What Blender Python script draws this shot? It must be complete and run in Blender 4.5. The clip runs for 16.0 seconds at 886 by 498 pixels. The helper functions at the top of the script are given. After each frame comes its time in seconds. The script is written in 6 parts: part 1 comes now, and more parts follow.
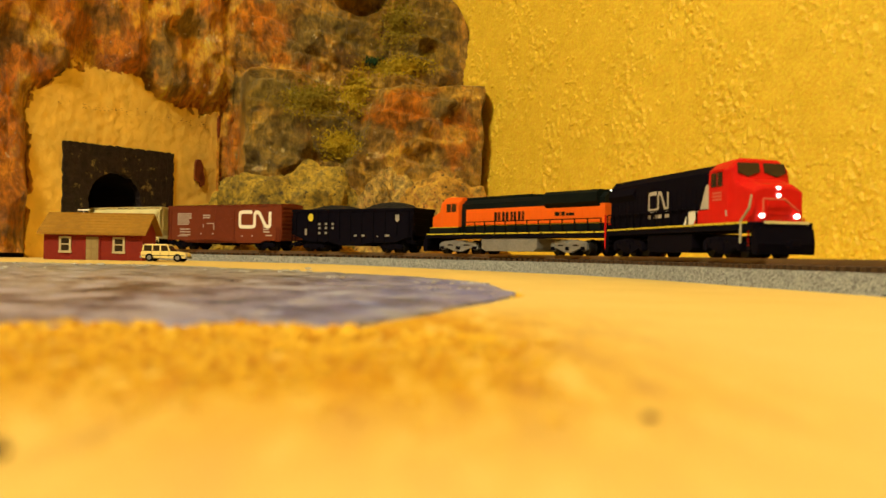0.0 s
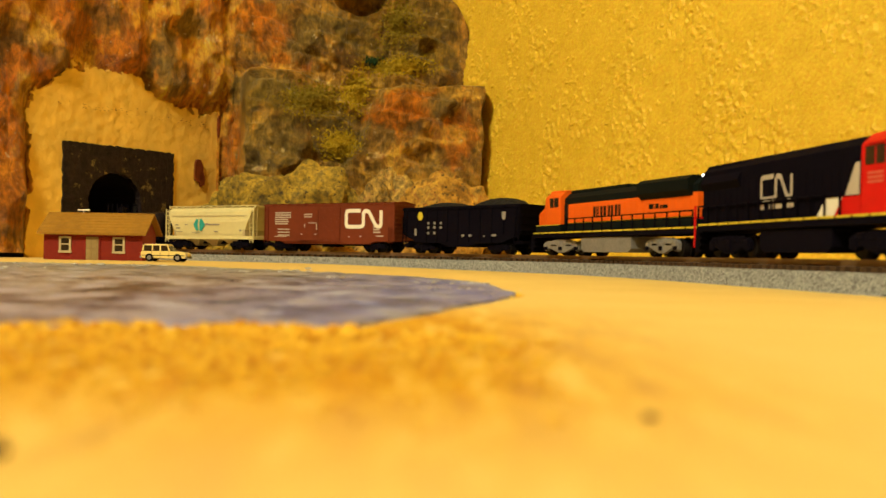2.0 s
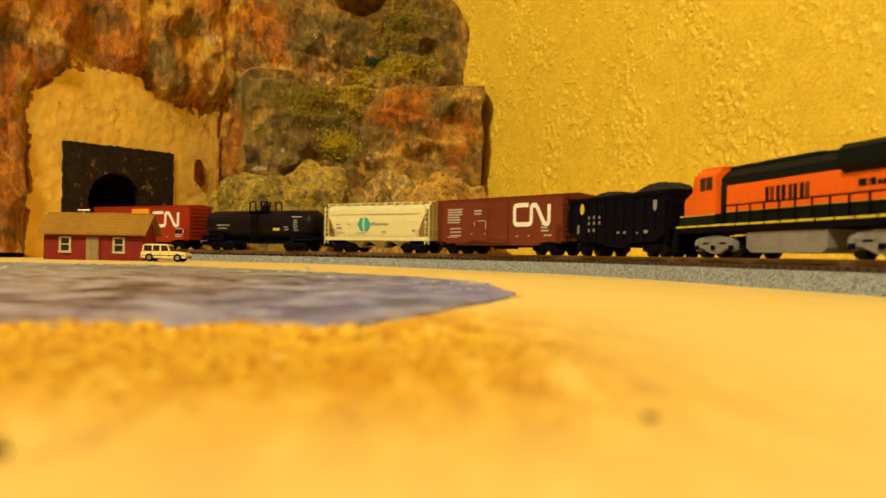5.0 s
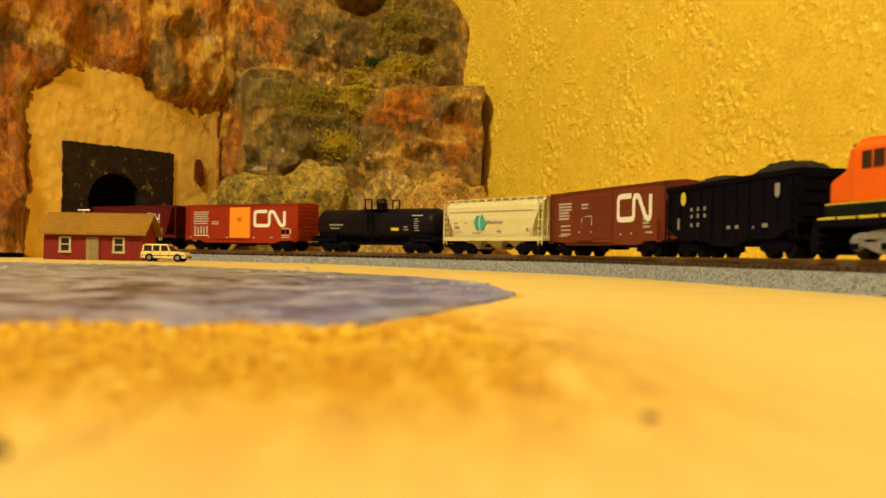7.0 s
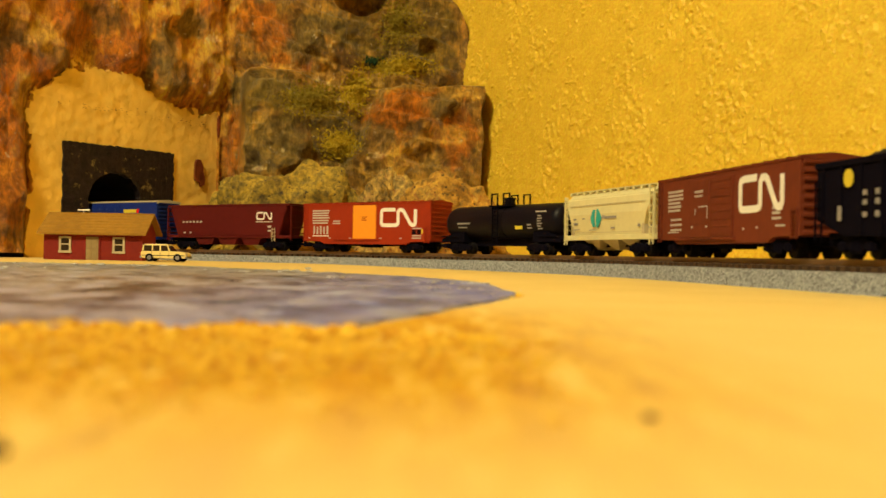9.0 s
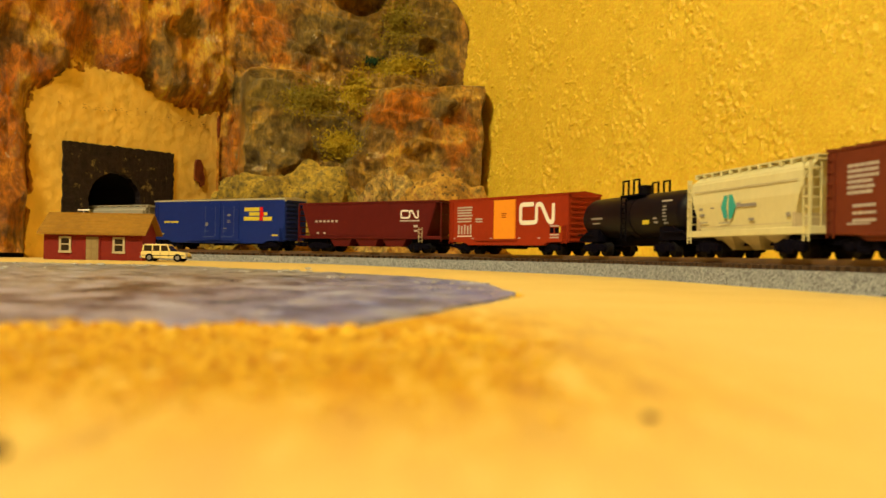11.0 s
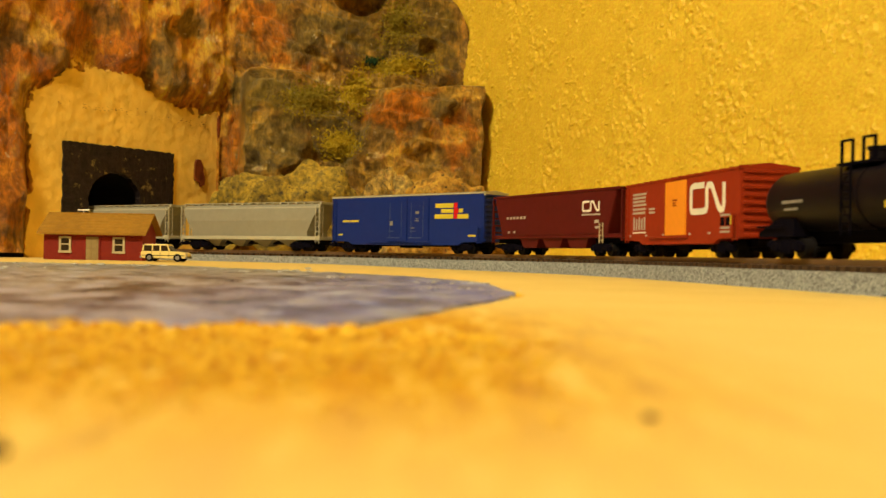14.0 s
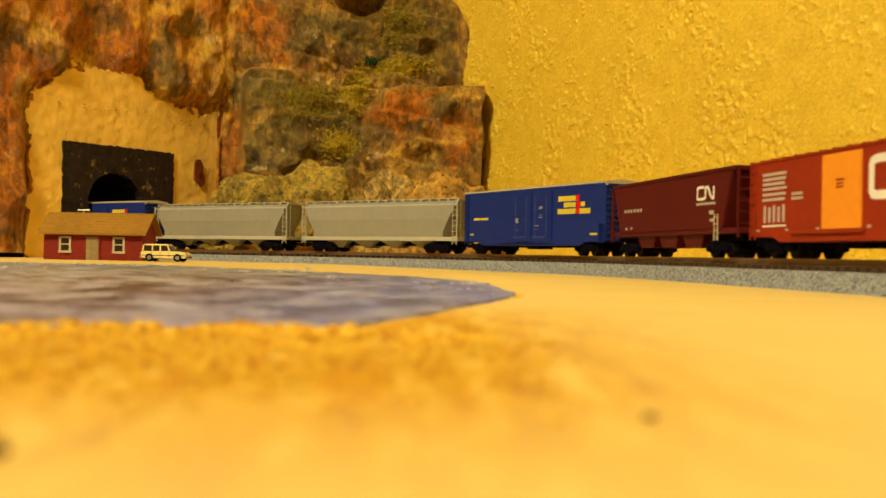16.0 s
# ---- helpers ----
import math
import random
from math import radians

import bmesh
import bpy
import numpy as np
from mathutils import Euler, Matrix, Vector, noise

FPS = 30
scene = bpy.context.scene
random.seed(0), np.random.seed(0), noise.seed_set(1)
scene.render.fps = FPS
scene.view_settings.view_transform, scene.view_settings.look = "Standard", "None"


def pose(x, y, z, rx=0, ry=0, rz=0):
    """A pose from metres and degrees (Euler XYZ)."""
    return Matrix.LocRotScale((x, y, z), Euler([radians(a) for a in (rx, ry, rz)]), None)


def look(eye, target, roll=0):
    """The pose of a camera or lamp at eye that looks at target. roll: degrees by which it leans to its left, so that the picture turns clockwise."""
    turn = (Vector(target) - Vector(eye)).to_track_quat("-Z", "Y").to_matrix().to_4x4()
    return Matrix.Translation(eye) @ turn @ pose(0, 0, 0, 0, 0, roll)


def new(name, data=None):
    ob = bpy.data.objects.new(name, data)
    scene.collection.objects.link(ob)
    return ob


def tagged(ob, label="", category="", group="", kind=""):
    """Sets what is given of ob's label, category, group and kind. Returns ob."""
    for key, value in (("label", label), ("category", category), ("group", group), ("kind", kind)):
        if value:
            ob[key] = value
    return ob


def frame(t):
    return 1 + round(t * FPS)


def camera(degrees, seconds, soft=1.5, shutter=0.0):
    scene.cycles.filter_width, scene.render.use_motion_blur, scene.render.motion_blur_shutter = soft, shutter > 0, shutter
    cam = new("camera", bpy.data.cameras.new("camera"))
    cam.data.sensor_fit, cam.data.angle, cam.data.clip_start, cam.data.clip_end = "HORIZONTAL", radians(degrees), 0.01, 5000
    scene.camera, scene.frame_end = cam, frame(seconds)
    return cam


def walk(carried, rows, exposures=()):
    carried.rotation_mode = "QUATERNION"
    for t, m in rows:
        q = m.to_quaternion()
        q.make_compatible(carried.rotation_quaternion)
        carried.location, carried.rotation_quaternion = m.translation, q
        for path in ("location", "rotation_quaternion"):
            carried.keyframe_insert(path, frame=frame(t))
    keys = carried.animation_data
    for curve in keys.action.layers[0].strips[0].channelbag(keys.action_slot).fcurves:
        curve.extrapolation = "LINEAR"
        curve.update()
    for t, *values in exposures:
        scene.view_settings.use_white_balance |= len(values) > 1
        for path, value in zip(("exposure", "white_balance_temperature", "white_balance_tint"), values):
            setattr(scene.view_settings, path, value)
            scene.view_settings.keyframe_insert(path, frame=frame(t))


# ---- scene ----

# A small N-gauge model railway on a table by a yellow wall; lengths of models are in millimetres (MM).
MM = 0.001
cam = camera(48.14, 16.0, soft=1.5, shutter=0.5)
EYE = (0.0, 0.0, 0.0074)
STAND = look(EYE, (0.0, 1.0, 0.0131), 1.014)
walk(cam, [(0.0, STAND), (16.0, STAND)])
cam.data.dof.use_dof = True
cam.data.dof.focus_distance = 0.55
cam.data.dof.aperture_fstop = 40.0

# ---- light: one warm ceiling lamp in a closed room ----
WALL_P, WALL_D, WALL_N = Vector((0.001, 0.778, 0)), Vector((0.5, -0.866, 0)), Vector((0.866, 0.5, 0))
world = bpy.data.worlds.new("room_dark")
scene.world = world
world.use_nodes = True
world.node_tree.nodes["Background"].inputs[0].default_value = (0.02, 0.015, 0.008, 1)
scene.view_settings.exposure = 0.0


def lamp(name, place, target, power, size, color):
    data = bpy.data.lights.new(name, "AREA")
    data.shape, data.size, data.energy, data.color = "DISK", size, power, color
    ob = new(name, data)
    ob.matrix_world = look(place, target)
    return ob


LAMP_AT = (-0.56, -0.42, 1.15)
lamp("ceiling_lamp_light", LAMP_AT, (-0.1, 0.5, 0), 43.5, 0.30, (1.0, 0.872, 0.485))


# ---- materials ----
def material(name, color, rough=0.6, metal=0.0, vary=0.12, scale=400.0, bump=0.0, bump_scale=900.0, emit=None, coat=0.0, spec=0.3):
    """Painted or moulded surface with two scales of variation in tone and a fine relief."""
    m = bpy.data.materials.new(name)
    m.use_nodes = True
    nt = m.node_tree
    b = nt.nodes["Principled BSDF"]
    b.inputs["Roughness"].default_value, b.inputs["Metallic"].default_value = rough, metal
    b.inputs["Coat Weight"].default_value, b.inputs["Specular IOR Level"].default_value = coat, spec
    co = nt.nodes.new("ShaderNodeTexCoord")
    n1, n2 = nt.nodes.new("ShaderNodeTexNoise"), nt.nodes.new("ShaderNodeTexNoise")
    n1.inputs["Scale"].default_value, n2.inputs["Scale"].default_value = scale, scale * 0.17
    n1.inputs["Detail"].default_value = n2.inputs["Detail"].default_value = 4
    add = nt.nodes.new("ShaderNodeMath")
    add.operation = "ADD"
    ramp = nt.nodes.new("ShaderNodeMapRange")
    ramp.inputs["From Min"].default_value, ramp.inputs["From Max"].default_value = 0.6, 1.4
    ramp.inputs["To Min"].default_value, ramp.inputs["To Max"].default_value = 1 - vary, 1 + vary
    mul = nt.nodes.new("ShaderNodeMix")
    mul.data_type, mul.blend_type = "RGBA", "MULTIPLY"
    mul.inputs[0].default_value = 1.0
    mul.inputs[6].default_value = (*color, 1)
    for n in (n1, n2):
        nt.links.new(co.outputs["Object"], n.inputs["Vector"])
    nt.links.new(n1.outputs["Fac"], add.inputs[0])
    nt.links.new(n2.outputs["Fac"], add.inputs[1])
    nt.links.new(add.outputs[0], ramp.inputs["Value"])
    nt.links.new(ramp.outputs[0], mul.inputs[7])
    nt.links.new(mul.outputs[2], b.inputs["Base Color"])
    if bump:
        nb, bp = nt.nodes.new("ShaderNodeTexNoise"), nt.nodes.new("ShaderNodeBump")
        nb.inputs["Scale"].default_value, nb.inputs["Detail"].default_value = bump_scale, 6
        bp.inputs["Strength"].default_value, bp.inputs["Distance"].default_value = 1.0, bump
        nt.links.new(co.outputs["Object"], nb.inputs["Vector"])
        nt.links.new(nb.outputs["Fac"], bp.inputs["Height"])
        nt.links.new(bp.outputs["Normal"], b.inputs["Normal"])
    if emit:
        b.inputs["Emission Color"].default_value, b.inputs["Emission Strength"].default_value = (*emit[:3], 1), emit[3]
    return m


def noise_node(nt, co, scale, detail=5.0, rough=0.55, distort=0.0, kind="Object"):
    n = nt.nodes.new("ShaderNodeTexNoise")
    n.inputs["Scale"].default_value, n.inputs["Detail"].default_value = scale, detail
    n.inputs["Roughness"].default_value, n.inputs["Distortion"].default_value = rough, distort
    nt.links.new(co.outputs[kind], n.inputs["Vector"])
    return n


def ramp_node(nt, source, stops):
    r = nt.nodes.new("ShaderNodeValToRGB")
    el = r.color_ramp.elements
    while len(el) < len(stops):
        el.new(0.5)
    for e, (p, c) in zip(el, stops):
        e.position, e.color = p, (*c, 1) if len(c) == 3 else c
    nt.links.new(source, r.inputs[0])
    return r


def mix_node(nt, fac, a, b, blend="MIX"):
    m = nt.nodes.new("ShaderNodeMix")
    m.data_type, m.blend_type = "RGBA", blend
    for k, v in ((0, fac), (6, a), (7, b)):
        if isinstance(v, (int, float)):
            m.inputs[k].default_value = v
        elif isinstance(v, tuple):
            m.inputs[k].default_value = (*v, 1)
        else:
            nt.links.new(v, m.inputs[k])
    return m.outputs[2]


def blank(name, rough):
    m = bpy.data.materials.new(name)
    m.use_nodes = True
    nt = m.node_tree
    b = nt.nodes["Principled BSDF"]
    b.inputs["Roughness"].default_value = rough
    return m, nt, b, nt.nodes.new("ShaderNodeTexCoord")


def bump_into(nt, b, height, distance, strength=1.0):
    bp = nt.nodes.new("ShaderNodeBump")
    bp.inputs["Strength"].default_value, bp.inputs["Distance"].default_value = strength, distance
    nt.links.new(height, bp.inputs["Height"])
    nt.links.new(bp.outputs["Normal"], b.inputs["Normal"])


def wall_material():
    m, nt, b, co = blank("yellow_knockdown_wall", 0.55)
    big, fine = noise_node(nt, co, 3.0, 3), noise_node(nt, co, 90.0, 4)
    c = ramp_node(nt, big.outputs["Fac"], [(0.3, (0.76, 0.495, 0.029)), (0.7, (0.83, 0.56, 0.040))])
    c2 = mix_node(nt, 0.25, c.outputs[0], ramp_node(nt, fine.outputs["Fac"], [(0.35, (0.54, 0.33, 0.018)), (0.6, (0.80, 0.55, 0.06))]).outputs[0])
    grain = noise_node(nt, co, 520.0, 4, 0.65)
    c3 = mix_node(nt, 0.30, c2, ramp_node(nt, grain.outputs["Fac"], [(0.36, (0.30, 0.24, 0.16)), (0.5, (0.5, 0.5, 0.5)), (0.66, (0.80, 0.78, 0.60))]).outputs[0], "OVERLAY")
    nt.links.new(c3, b.inputs["Base Color"])
    both = nt.nodes.new("ShaderNodeMath")
    both.operation = "MULTIPLY_ADD"
    nt.links.new(fine.outputs["Fac"], both.inputs[0])
    both.inputs[1].default_value = 1.2
    nt.links.new(grain.outputs["Fac"], both.inputs[2])
    bump_into(nt, b, both.outputs[0], 0.0005)
    return m


def table_material():
    m, nt, b, co = blank("painted_tabletop", 0.75)
    big, mid, fine = noise_node(nt, co, 4.0, 5, 0.6), noise_node(nt, co, 28.0, 6, 0.65), noise_node(nt, co, 420.0, 4)
    base = ramp_node(nt, mid.outputs["Fac"], [(0.3, (0.66, 0.48, 0.15)), (0.7, (0.73, 0.55, 0.20))])
    # burnt-orange sand painted on along the near shore of the pond
    sep = nt.nodes.new("ShaderNodeSeparateXYZ")
    nt.links.new(co.outputs["Object"], sep.inputs[0])
    near, side = nt.nodes.new("ShaderNodeMapRange"), nt.nodes.new("ShaderNodeMapRange")
    near.inputs["From Min"].default_value, near.inputs["From Max"].default_value = 0.022, 0.055
    side.inputs["From Min"].default_value, side.inputs["From Max"].default_value = 0.026, 0.002
    nt.links.new(sep.outputs["Y"], near.inputs["Value"])
    nt.links.new(sep.outputs["X"], side.inputs["Value"])
    far = nt.nodes.new("ShaderNodeMapRange")
    far.inputs["From Min"].default_value, far.inputs["From Max"].default_value = 0.16, 0.11
    nt.links.new(sep.outputs["Y"], far.inputs["Value"])
    f = nt.nodes.new("ShaderNodeMath")
    f.operation = "MULTIPLY"
    nt.links.new(near.outputs[0], f.inputs[0])
    nt.links.new(side.outputs[0], f.inputs[1])
    f3 = nt.nodes.new("ShaderNodeMath")
    f3.operation = "MULTIPLY"
    nt.links.new(f.outputs[0], f3.inputs[0])
    nt.links.new(far.outputs[0], f3.inputs[1])
    tuft = noise_node(nt, co, 190.0, 8, 0.74)
    along = nt.nodes.new("ShaderNodeMapping")
    along.inputs["Scale"].default_value = (1.6, 0.30, 1.0)
    nt.links.new(co.outputs["Object"], along.inputs["Vector"])
    nt.links.new(along.outputs[0], tuft.inputs["Vector"])
    patch = ramp_node(nt, tuft.outputs["Fac"], [(0.36, (0.15, 0.15, 0.15)), (0.48, (1, 1, 1))])
    f2 = nt.nodes.new("ShaderNodeMath")
    f2.operation = "MULTIPLY"
    nt.links.new(f3.outputs[0], f2.inputs[0])
    nt.links.new(patch.outputs[0], f2.inputs[1])
    sand = ramp_node(nt, tuft.outputs["Fac"], [(0.42, (0.66, 0.38, 0.008)), (0.58, (0.48, 0.215, 0.004)), (0.66, (0.27, 0.10, 0.002))])
    c = mix_node(nt, f2.outputs[0], base.outputs[0], sand.outputs[0])
    nt.links.new(c, b.inputs["Base Color"])
    bump_into(nt, b, fine.outputs["Fac"], 0.0003)
    return m


def rock_material():
    """Plaster rock: the hand-painted washes and painted-in highlights are in the paint attribute; brush dabs, chips and
    a satin varnish over them.
    """
    m, nt, b, co = blank("painted_plaster_rock", 0.30)
    paint = nt.nodes.new("ShaderNodeAttribute")
    paint.attribute_name = "paint"
    down = nt.nodes.new("ShaderNodeMapping")
    down.inputs["Scale"].default_value = (1.0, 1.0, 0.38)
    nt.links.new(co.outputs["Object"], down.inputs["Vector"])
    brush = noise_node(nt, co, 190.0, 8, 0.72, 0.6)
    nt.links.new(down.outputs[0], brush.inputs["Vector"])
    dab = noise_node(nt, co, 110.0, 7, 0.72, 0.4)
    fine = noise_node(nt, co, 330.0, 6, 0.7)
    c = mix_node(nt, 0.75, paint.outputs["Color"], ramp_node(nt, brush.outputs["Fac"], [(0.39, (0.20, 0.15, 0.11)), (0.5, (0.5, 0.48, 0.44)), (0.60, (0.86, 0.78, 0.58))]).outputs[0], "OVERLAY")
    c = mix_node(nt, 0.55, c, ramp_node(nt, dab.outputs["Fac"], [(0.36, (0.14, 0.10, 0.07)), (0.5, (0.5, 0.48, 0.44)), (0.64, (0.9, 0.8, 0.56))]).outputs[0], "OVERLAY")
    chip = ramp_node(nt, noise_node(nt, co, 150.0, 5, 0.75).outputs["Fac"], [(0.645, (0, 0, 0)), (0.69, (0.8, 0.8, 0.8))])
    c = mix_node(nt, chip.outputs[0], c, (0.85, 0.72, 0.45))
    nt.links.new(c, b.inputs["Base Color"])
    both = nt.nodes.new("ShaderNodeMath")
    both.operation = "MULTIPLY_ADD"
    nt.links.new(dab.outputs["Fac"], both.inputs[0])
    both.inputs[1].default_value = 1.6
    nt.links.new(fine.outputs["Fac"], both.inputs[2])
    bump_into(nt, b, both.outputs[0], 0.0030)
    return m


def boulder_material(name, stops):
    """Stone in blotches of the given tones, with dark pits and pale grains."""
    m, nt, b, co = blank(name, 0.8)
    a, fine, pit = noise_node(nt, co, 48.0, 6, 0.65), noise_node(nt, co, 260.0, 5, 0.7), noise_node(nt, co, 420.0, 3, 0.6)
    c = ramp_node(nt, a.outputs["Fac"], stops)
    c2 = mix_node(nt, 0.7, c.outputs[0], ramp_node(nt, fine.outputs["Fac"], [(0.37, (0.06, 0.04, 0.02)), (0.64, (0.66, 0.53, 0.22))]).outputs[0], "OVERLAY")
    hole = ramp_node(nt, pit.outputs["Fac"], [(0.33, (1, 1, 1)), (0.40, (0, 0, 0))])
    c2 = mix_node(nt, hole.outputs[0], c2, (0.045, 0.028, 0.012))
    nt.links.new(c2, b.inputs["Base Color"])
    bump_into(nt, b, fine.outputs["Fac"], 0.0018)
    return m


def water_material():
    m, nt, b, co = blank("gel_water", 0.3)
    a, rip = noise_node(nt, co, 13.0, 5, 0.6), noise_node(nt, co, 60.0, 5, 0.6, 0.5)
    sep = nt.nodes.new("ShaderNodeSeparateXYZ")
    nt.links.new(co.outputs["Object"], sep.inputs[0])
    blue = nt.nodes.new("ShaderNodeMapRange")
    blue.inputs["From Min"].default_value, blue.inputs["From Max"].default_value = -0.05, 0.030
    nt.links.new(sep.outputs["X"], blue.inputs["Value"])
    streak = noise_node(nt, co, 1.0, 8, 0.68, 0.3)
    ms = nt.nodes.new("ShaderNodeMapping")
    ms.inputs["Scale"].default_value = (85.0, 60.0, 1.0)
    nt.links.new(co.outputs["Object"], ms.inputs["Vector"])
    nt.links.new(ms.outputs[0], streak.inputs["Vector"])
    # the grey-violet of a bluish reflection is put into the base colour
    c = ramp_node(nt, a.outputs["Fac"], [(0.35, (0.30, 0.27, 0.42)), (0.5, (0.40, 0.37, 0.50)), (0.65, (0.50, 0.48, 0.58))])
    c1 = mix_node(nt, 1.0, c.outputs[0], ramp_node(nt, streak.outputs["Fac"], [(0.37, (0.07, 0.035, 0.025)), (0.45, (0.36, 0.27, 0.21)), (0.51, (0.76, 0.72, 0.60)), (0.58, (1.0, 1.0, 1.0))]).outputs[0], "MULTIPLY")
    # same painted sheen, greyer and bluer towards the far shore
    far_sheen = nt.nodes.new("ShaderNodeMapRange")
    far_sheen.inputs["From Min"].default_value, far_sheen.inputs["From Max"].default_value = 0.22, 0.36
    nt.links.new(sep.outputs["Y"], far_sheen.inputs["Value"])
    c1 = mix_node(nt, far_sheen.outputs[0], c1, mix_node(nt, 0.5, (0.29, 0.33, 0.36), c1))
    c2 = mix_node(nt, blue.outputs[0], c1, ramp_node(nt, streak.outputs["Fac"], [(0.38, (0.16, 0.20, 0.40)), (0.5, (0.10, 0.17, 0.74)), (0.62, (0.30, 0.36, 0.60))]).outputs[0])
    nt.links.new(c2, b.inputs["Base Color"])
    mp = nt.nodes.new("ShaderNodeMapping")
    mp.inputs["Scale"].default_value = (0.45, 1.0, 1.0)
    nt.links.new(co.outputs["Object"], mp.inputs["Vector"])
    nt.links.new(mp.outputs[0], rip.inputs["Vector"])
    rip.inputs["Scale"].default_value = 95.0
    bump_into(nt, b, rip.outputs["Fac"], 0.007)
    return m


def ballast_material():
    m, nt, b, co = blank("grey_ballast", 0.9)
    v = nt.nodes.new("ShaderNodeTexVoronoi")
    v.inputs["Scale"].default_value = 1500.0
    nt.links.new(co.outputs["Object"], v.inputs["Vector"])
    c = ramp_node(nt, v.outputs["Color"], [(0.1, (0.13, 0.13, 0.145)), (0.45, (0.25, 0.26, 0.28)), (0.8, (0.36, 0.37, 0.39))])
    nt.links.new(c.outputs[0], b.inputs["Base Color"])
    bump_into(nt, b, v.outputs["Distance"], 0.0005)
    return m


WALL, TABLE, ROCK, WATER, BALLAST = wall_material(), table_material(), rock_material(), water_material(), ballast_material()
MOSSY = boulder_material("lichen_rock", [(0.32, (0.07, 0.05, 0.012)), (0.44, (0.33, 0.245, 0.028)), (0.56, (0.48, 0.36, 0.05)), (0.70, (0.17, 0.15, 0.075))])
OCHRE = boulder_material("ochre_stone", [(0.30, (0.20, 0.10, 0.02)), (0.46, (0.48, 0.28, 0.04)), (0.58, (0.62, 0.41, 0.08)), (0.72, (0.33, 0.24, 0.08))])
PALE_ROCK = boulder_material("pale_cracked_stone", [(0.32, (0.10, 0.06, 0.016)), (0.44, (0.36, 0.25, 0.07)), (0.56, (0.62, 0.47, 0.16)), (0.70, (0.20, 0.15, 0.07))])
PLASTER = material("beige_plaster", (0.86, 0.57, 0.115), 0.8, vary=0.24, scale=60, bump=0.0006, bump_scale=260)
SPLASH = material("rust_splash", (0.16, 0.035, 0.01), 0.5, vary=0.4, scale=300)
def portal_material():
    m, nt, b, co = blank("black_portal_stone", 0.5)
    b.inputs["Specular IOR Level"].default_value = 0.25
    chip, fine = noise_node(nt, co, 110.0, 8, 0.74), noise_node(nt, co, 260.0, 5, 0.65)
    base = ramp_node(nt, fine.outputs["Fac"], [(0.35, (0.006, 0.004, 0.006)), (0.65, (0.026, 0.016, 0.018))])
    mask = ramp_node(nt, chip.outputs["Fac"], [(0.575, (0, 0, 0)), (0.64, (1, 1, 1))])
    nt.links.new(mix_node(nt, mask.outputs[0], base.outputs[0], (0.22, 0.15, 0.055)), b.inputs["Base Color"])
    bump_into(nt, b, fine.outputs["Fac"], 0.0015)
    return m


PLASTER_DARK = material("dark_plaster_crumb", (0.36, 0.19, 0.045), 0.8, vary=0.4)
PORTAL = portal_material()
DARK = material("tunnel_black", (0.012, 0.010, 0.010), 0.95)
ROOM = material("room_paint", (0.74, 0.60, 0.34), 0.8, scale=8)
TIE = material("brown_ties", (0.055, 0.028, 0.014), 0.85, vary=0.3)
RAIL = material("nickel_rail", (0.24, 0.16, 0.10), 0.4, 0.7)
BLACK = material("black_plastic", (0.005, 0.004, 0.009), 0.65, spec=0.015)
WHEEL = material("dark_wheel", (0.011, 0.009, 0.010), 0.6, 0.0, spec=0.08)
WHITE = material("white_print", (0.80, 0.78, 0.74), 0.5, vary=0.05)
GREYPRINT = material("worn_white_print", (0.46, 0.41, 0.38), 0.6, vary=0.1)
DULLPRINT = material("faded_print", (0.26, 0.24, 0.24), 0.7, vary=0.25, scale=1500)
YELLOW = material("yellow_print", (0.62, 0.50, 0.04), 0.5, vary=0.06)
RED = material("signal_red", (0.60, 0.010, 0.008), 0.45, spec=0.15, vary=0.08)
BROWN = material("boxcar_brown", (0.150, 0.031, 0.014), 0.6, spec=0.15, vary=0.14)
RUSTRED = material("boxcar_red", (0.29, 0.028, 0.008), 0.55, spec=0.15, vary=0.1)
MAROON = material("hopper_maroon", (0.092, 0.009, 0.009), 0.55, spec=0.12, vary=0.1)
ORANGE = material("locomotive_orange", (0.80, 0.125, 0.008), 0.45, vary=0.06)
DOOR_OR = material("orange_door", (0.85, 0.30, 0.02), 0.5, vary=0.06)
GREEN = material("dark_green_black", (0.006, 0.009, 0.010), 0.55, spec=0.04)
CREAM = material("cream_hopper", (0.66, 0.60, 0.34), 0.5, vary=0.08)
CREAM_D = material("cream_hopper_weathered", (0.48, 0.40, 0.26), 0.6, vary=0.15)
GREY = material("grey_hopper", (0.28, 0.265, 0.225), 0.55, vary=0.08)
GREY_L = material("pale_grey_trim", (0.43, 0.405, 0.33), 0.55, vary=0.08)
SILVER = material("silver_grey_truck", (0.22, 0.215, 0.235), 0.55, 0.2, vary=0.25, scale=900)
BLUE = material("boxcar_blue", (0.008, 0.024, 0.20), 0.5, vary=0.08, spec=0.15)
ROD = material("blue_steel_rod", (0.045, 0.075, 0.24), 0.4, spec=0.4)
TEAL = material("teal_print", (0.03, 0.36, 0.36), 0.5, vary=0.08)
COAL = material("coal", (0.007, 0.006, 0.007), 0.8, vary=0.5, scale=900, bump=0.0004, bump_scale=1500)
TANKBLACK = material("tank_black", (0.007, 0.005, 0.009), 0.42, spec=0.10)
GLASS = material("smoked_glazing", (0.035, 0.022, 0.014), 0.15)
RAILRED = material("worn_red_rail", (0.62, 0.12, 0.08), 0.5)
LIGHT = material("lit_lens", (1, 1, 1), 0.3, emit=(1.0, 0.97, 0.9, 4.0))
SHED_RED = material("shed_red", (0.21, 0.012, 0.006), 0.6, vary=0.15, bump=0.0002)
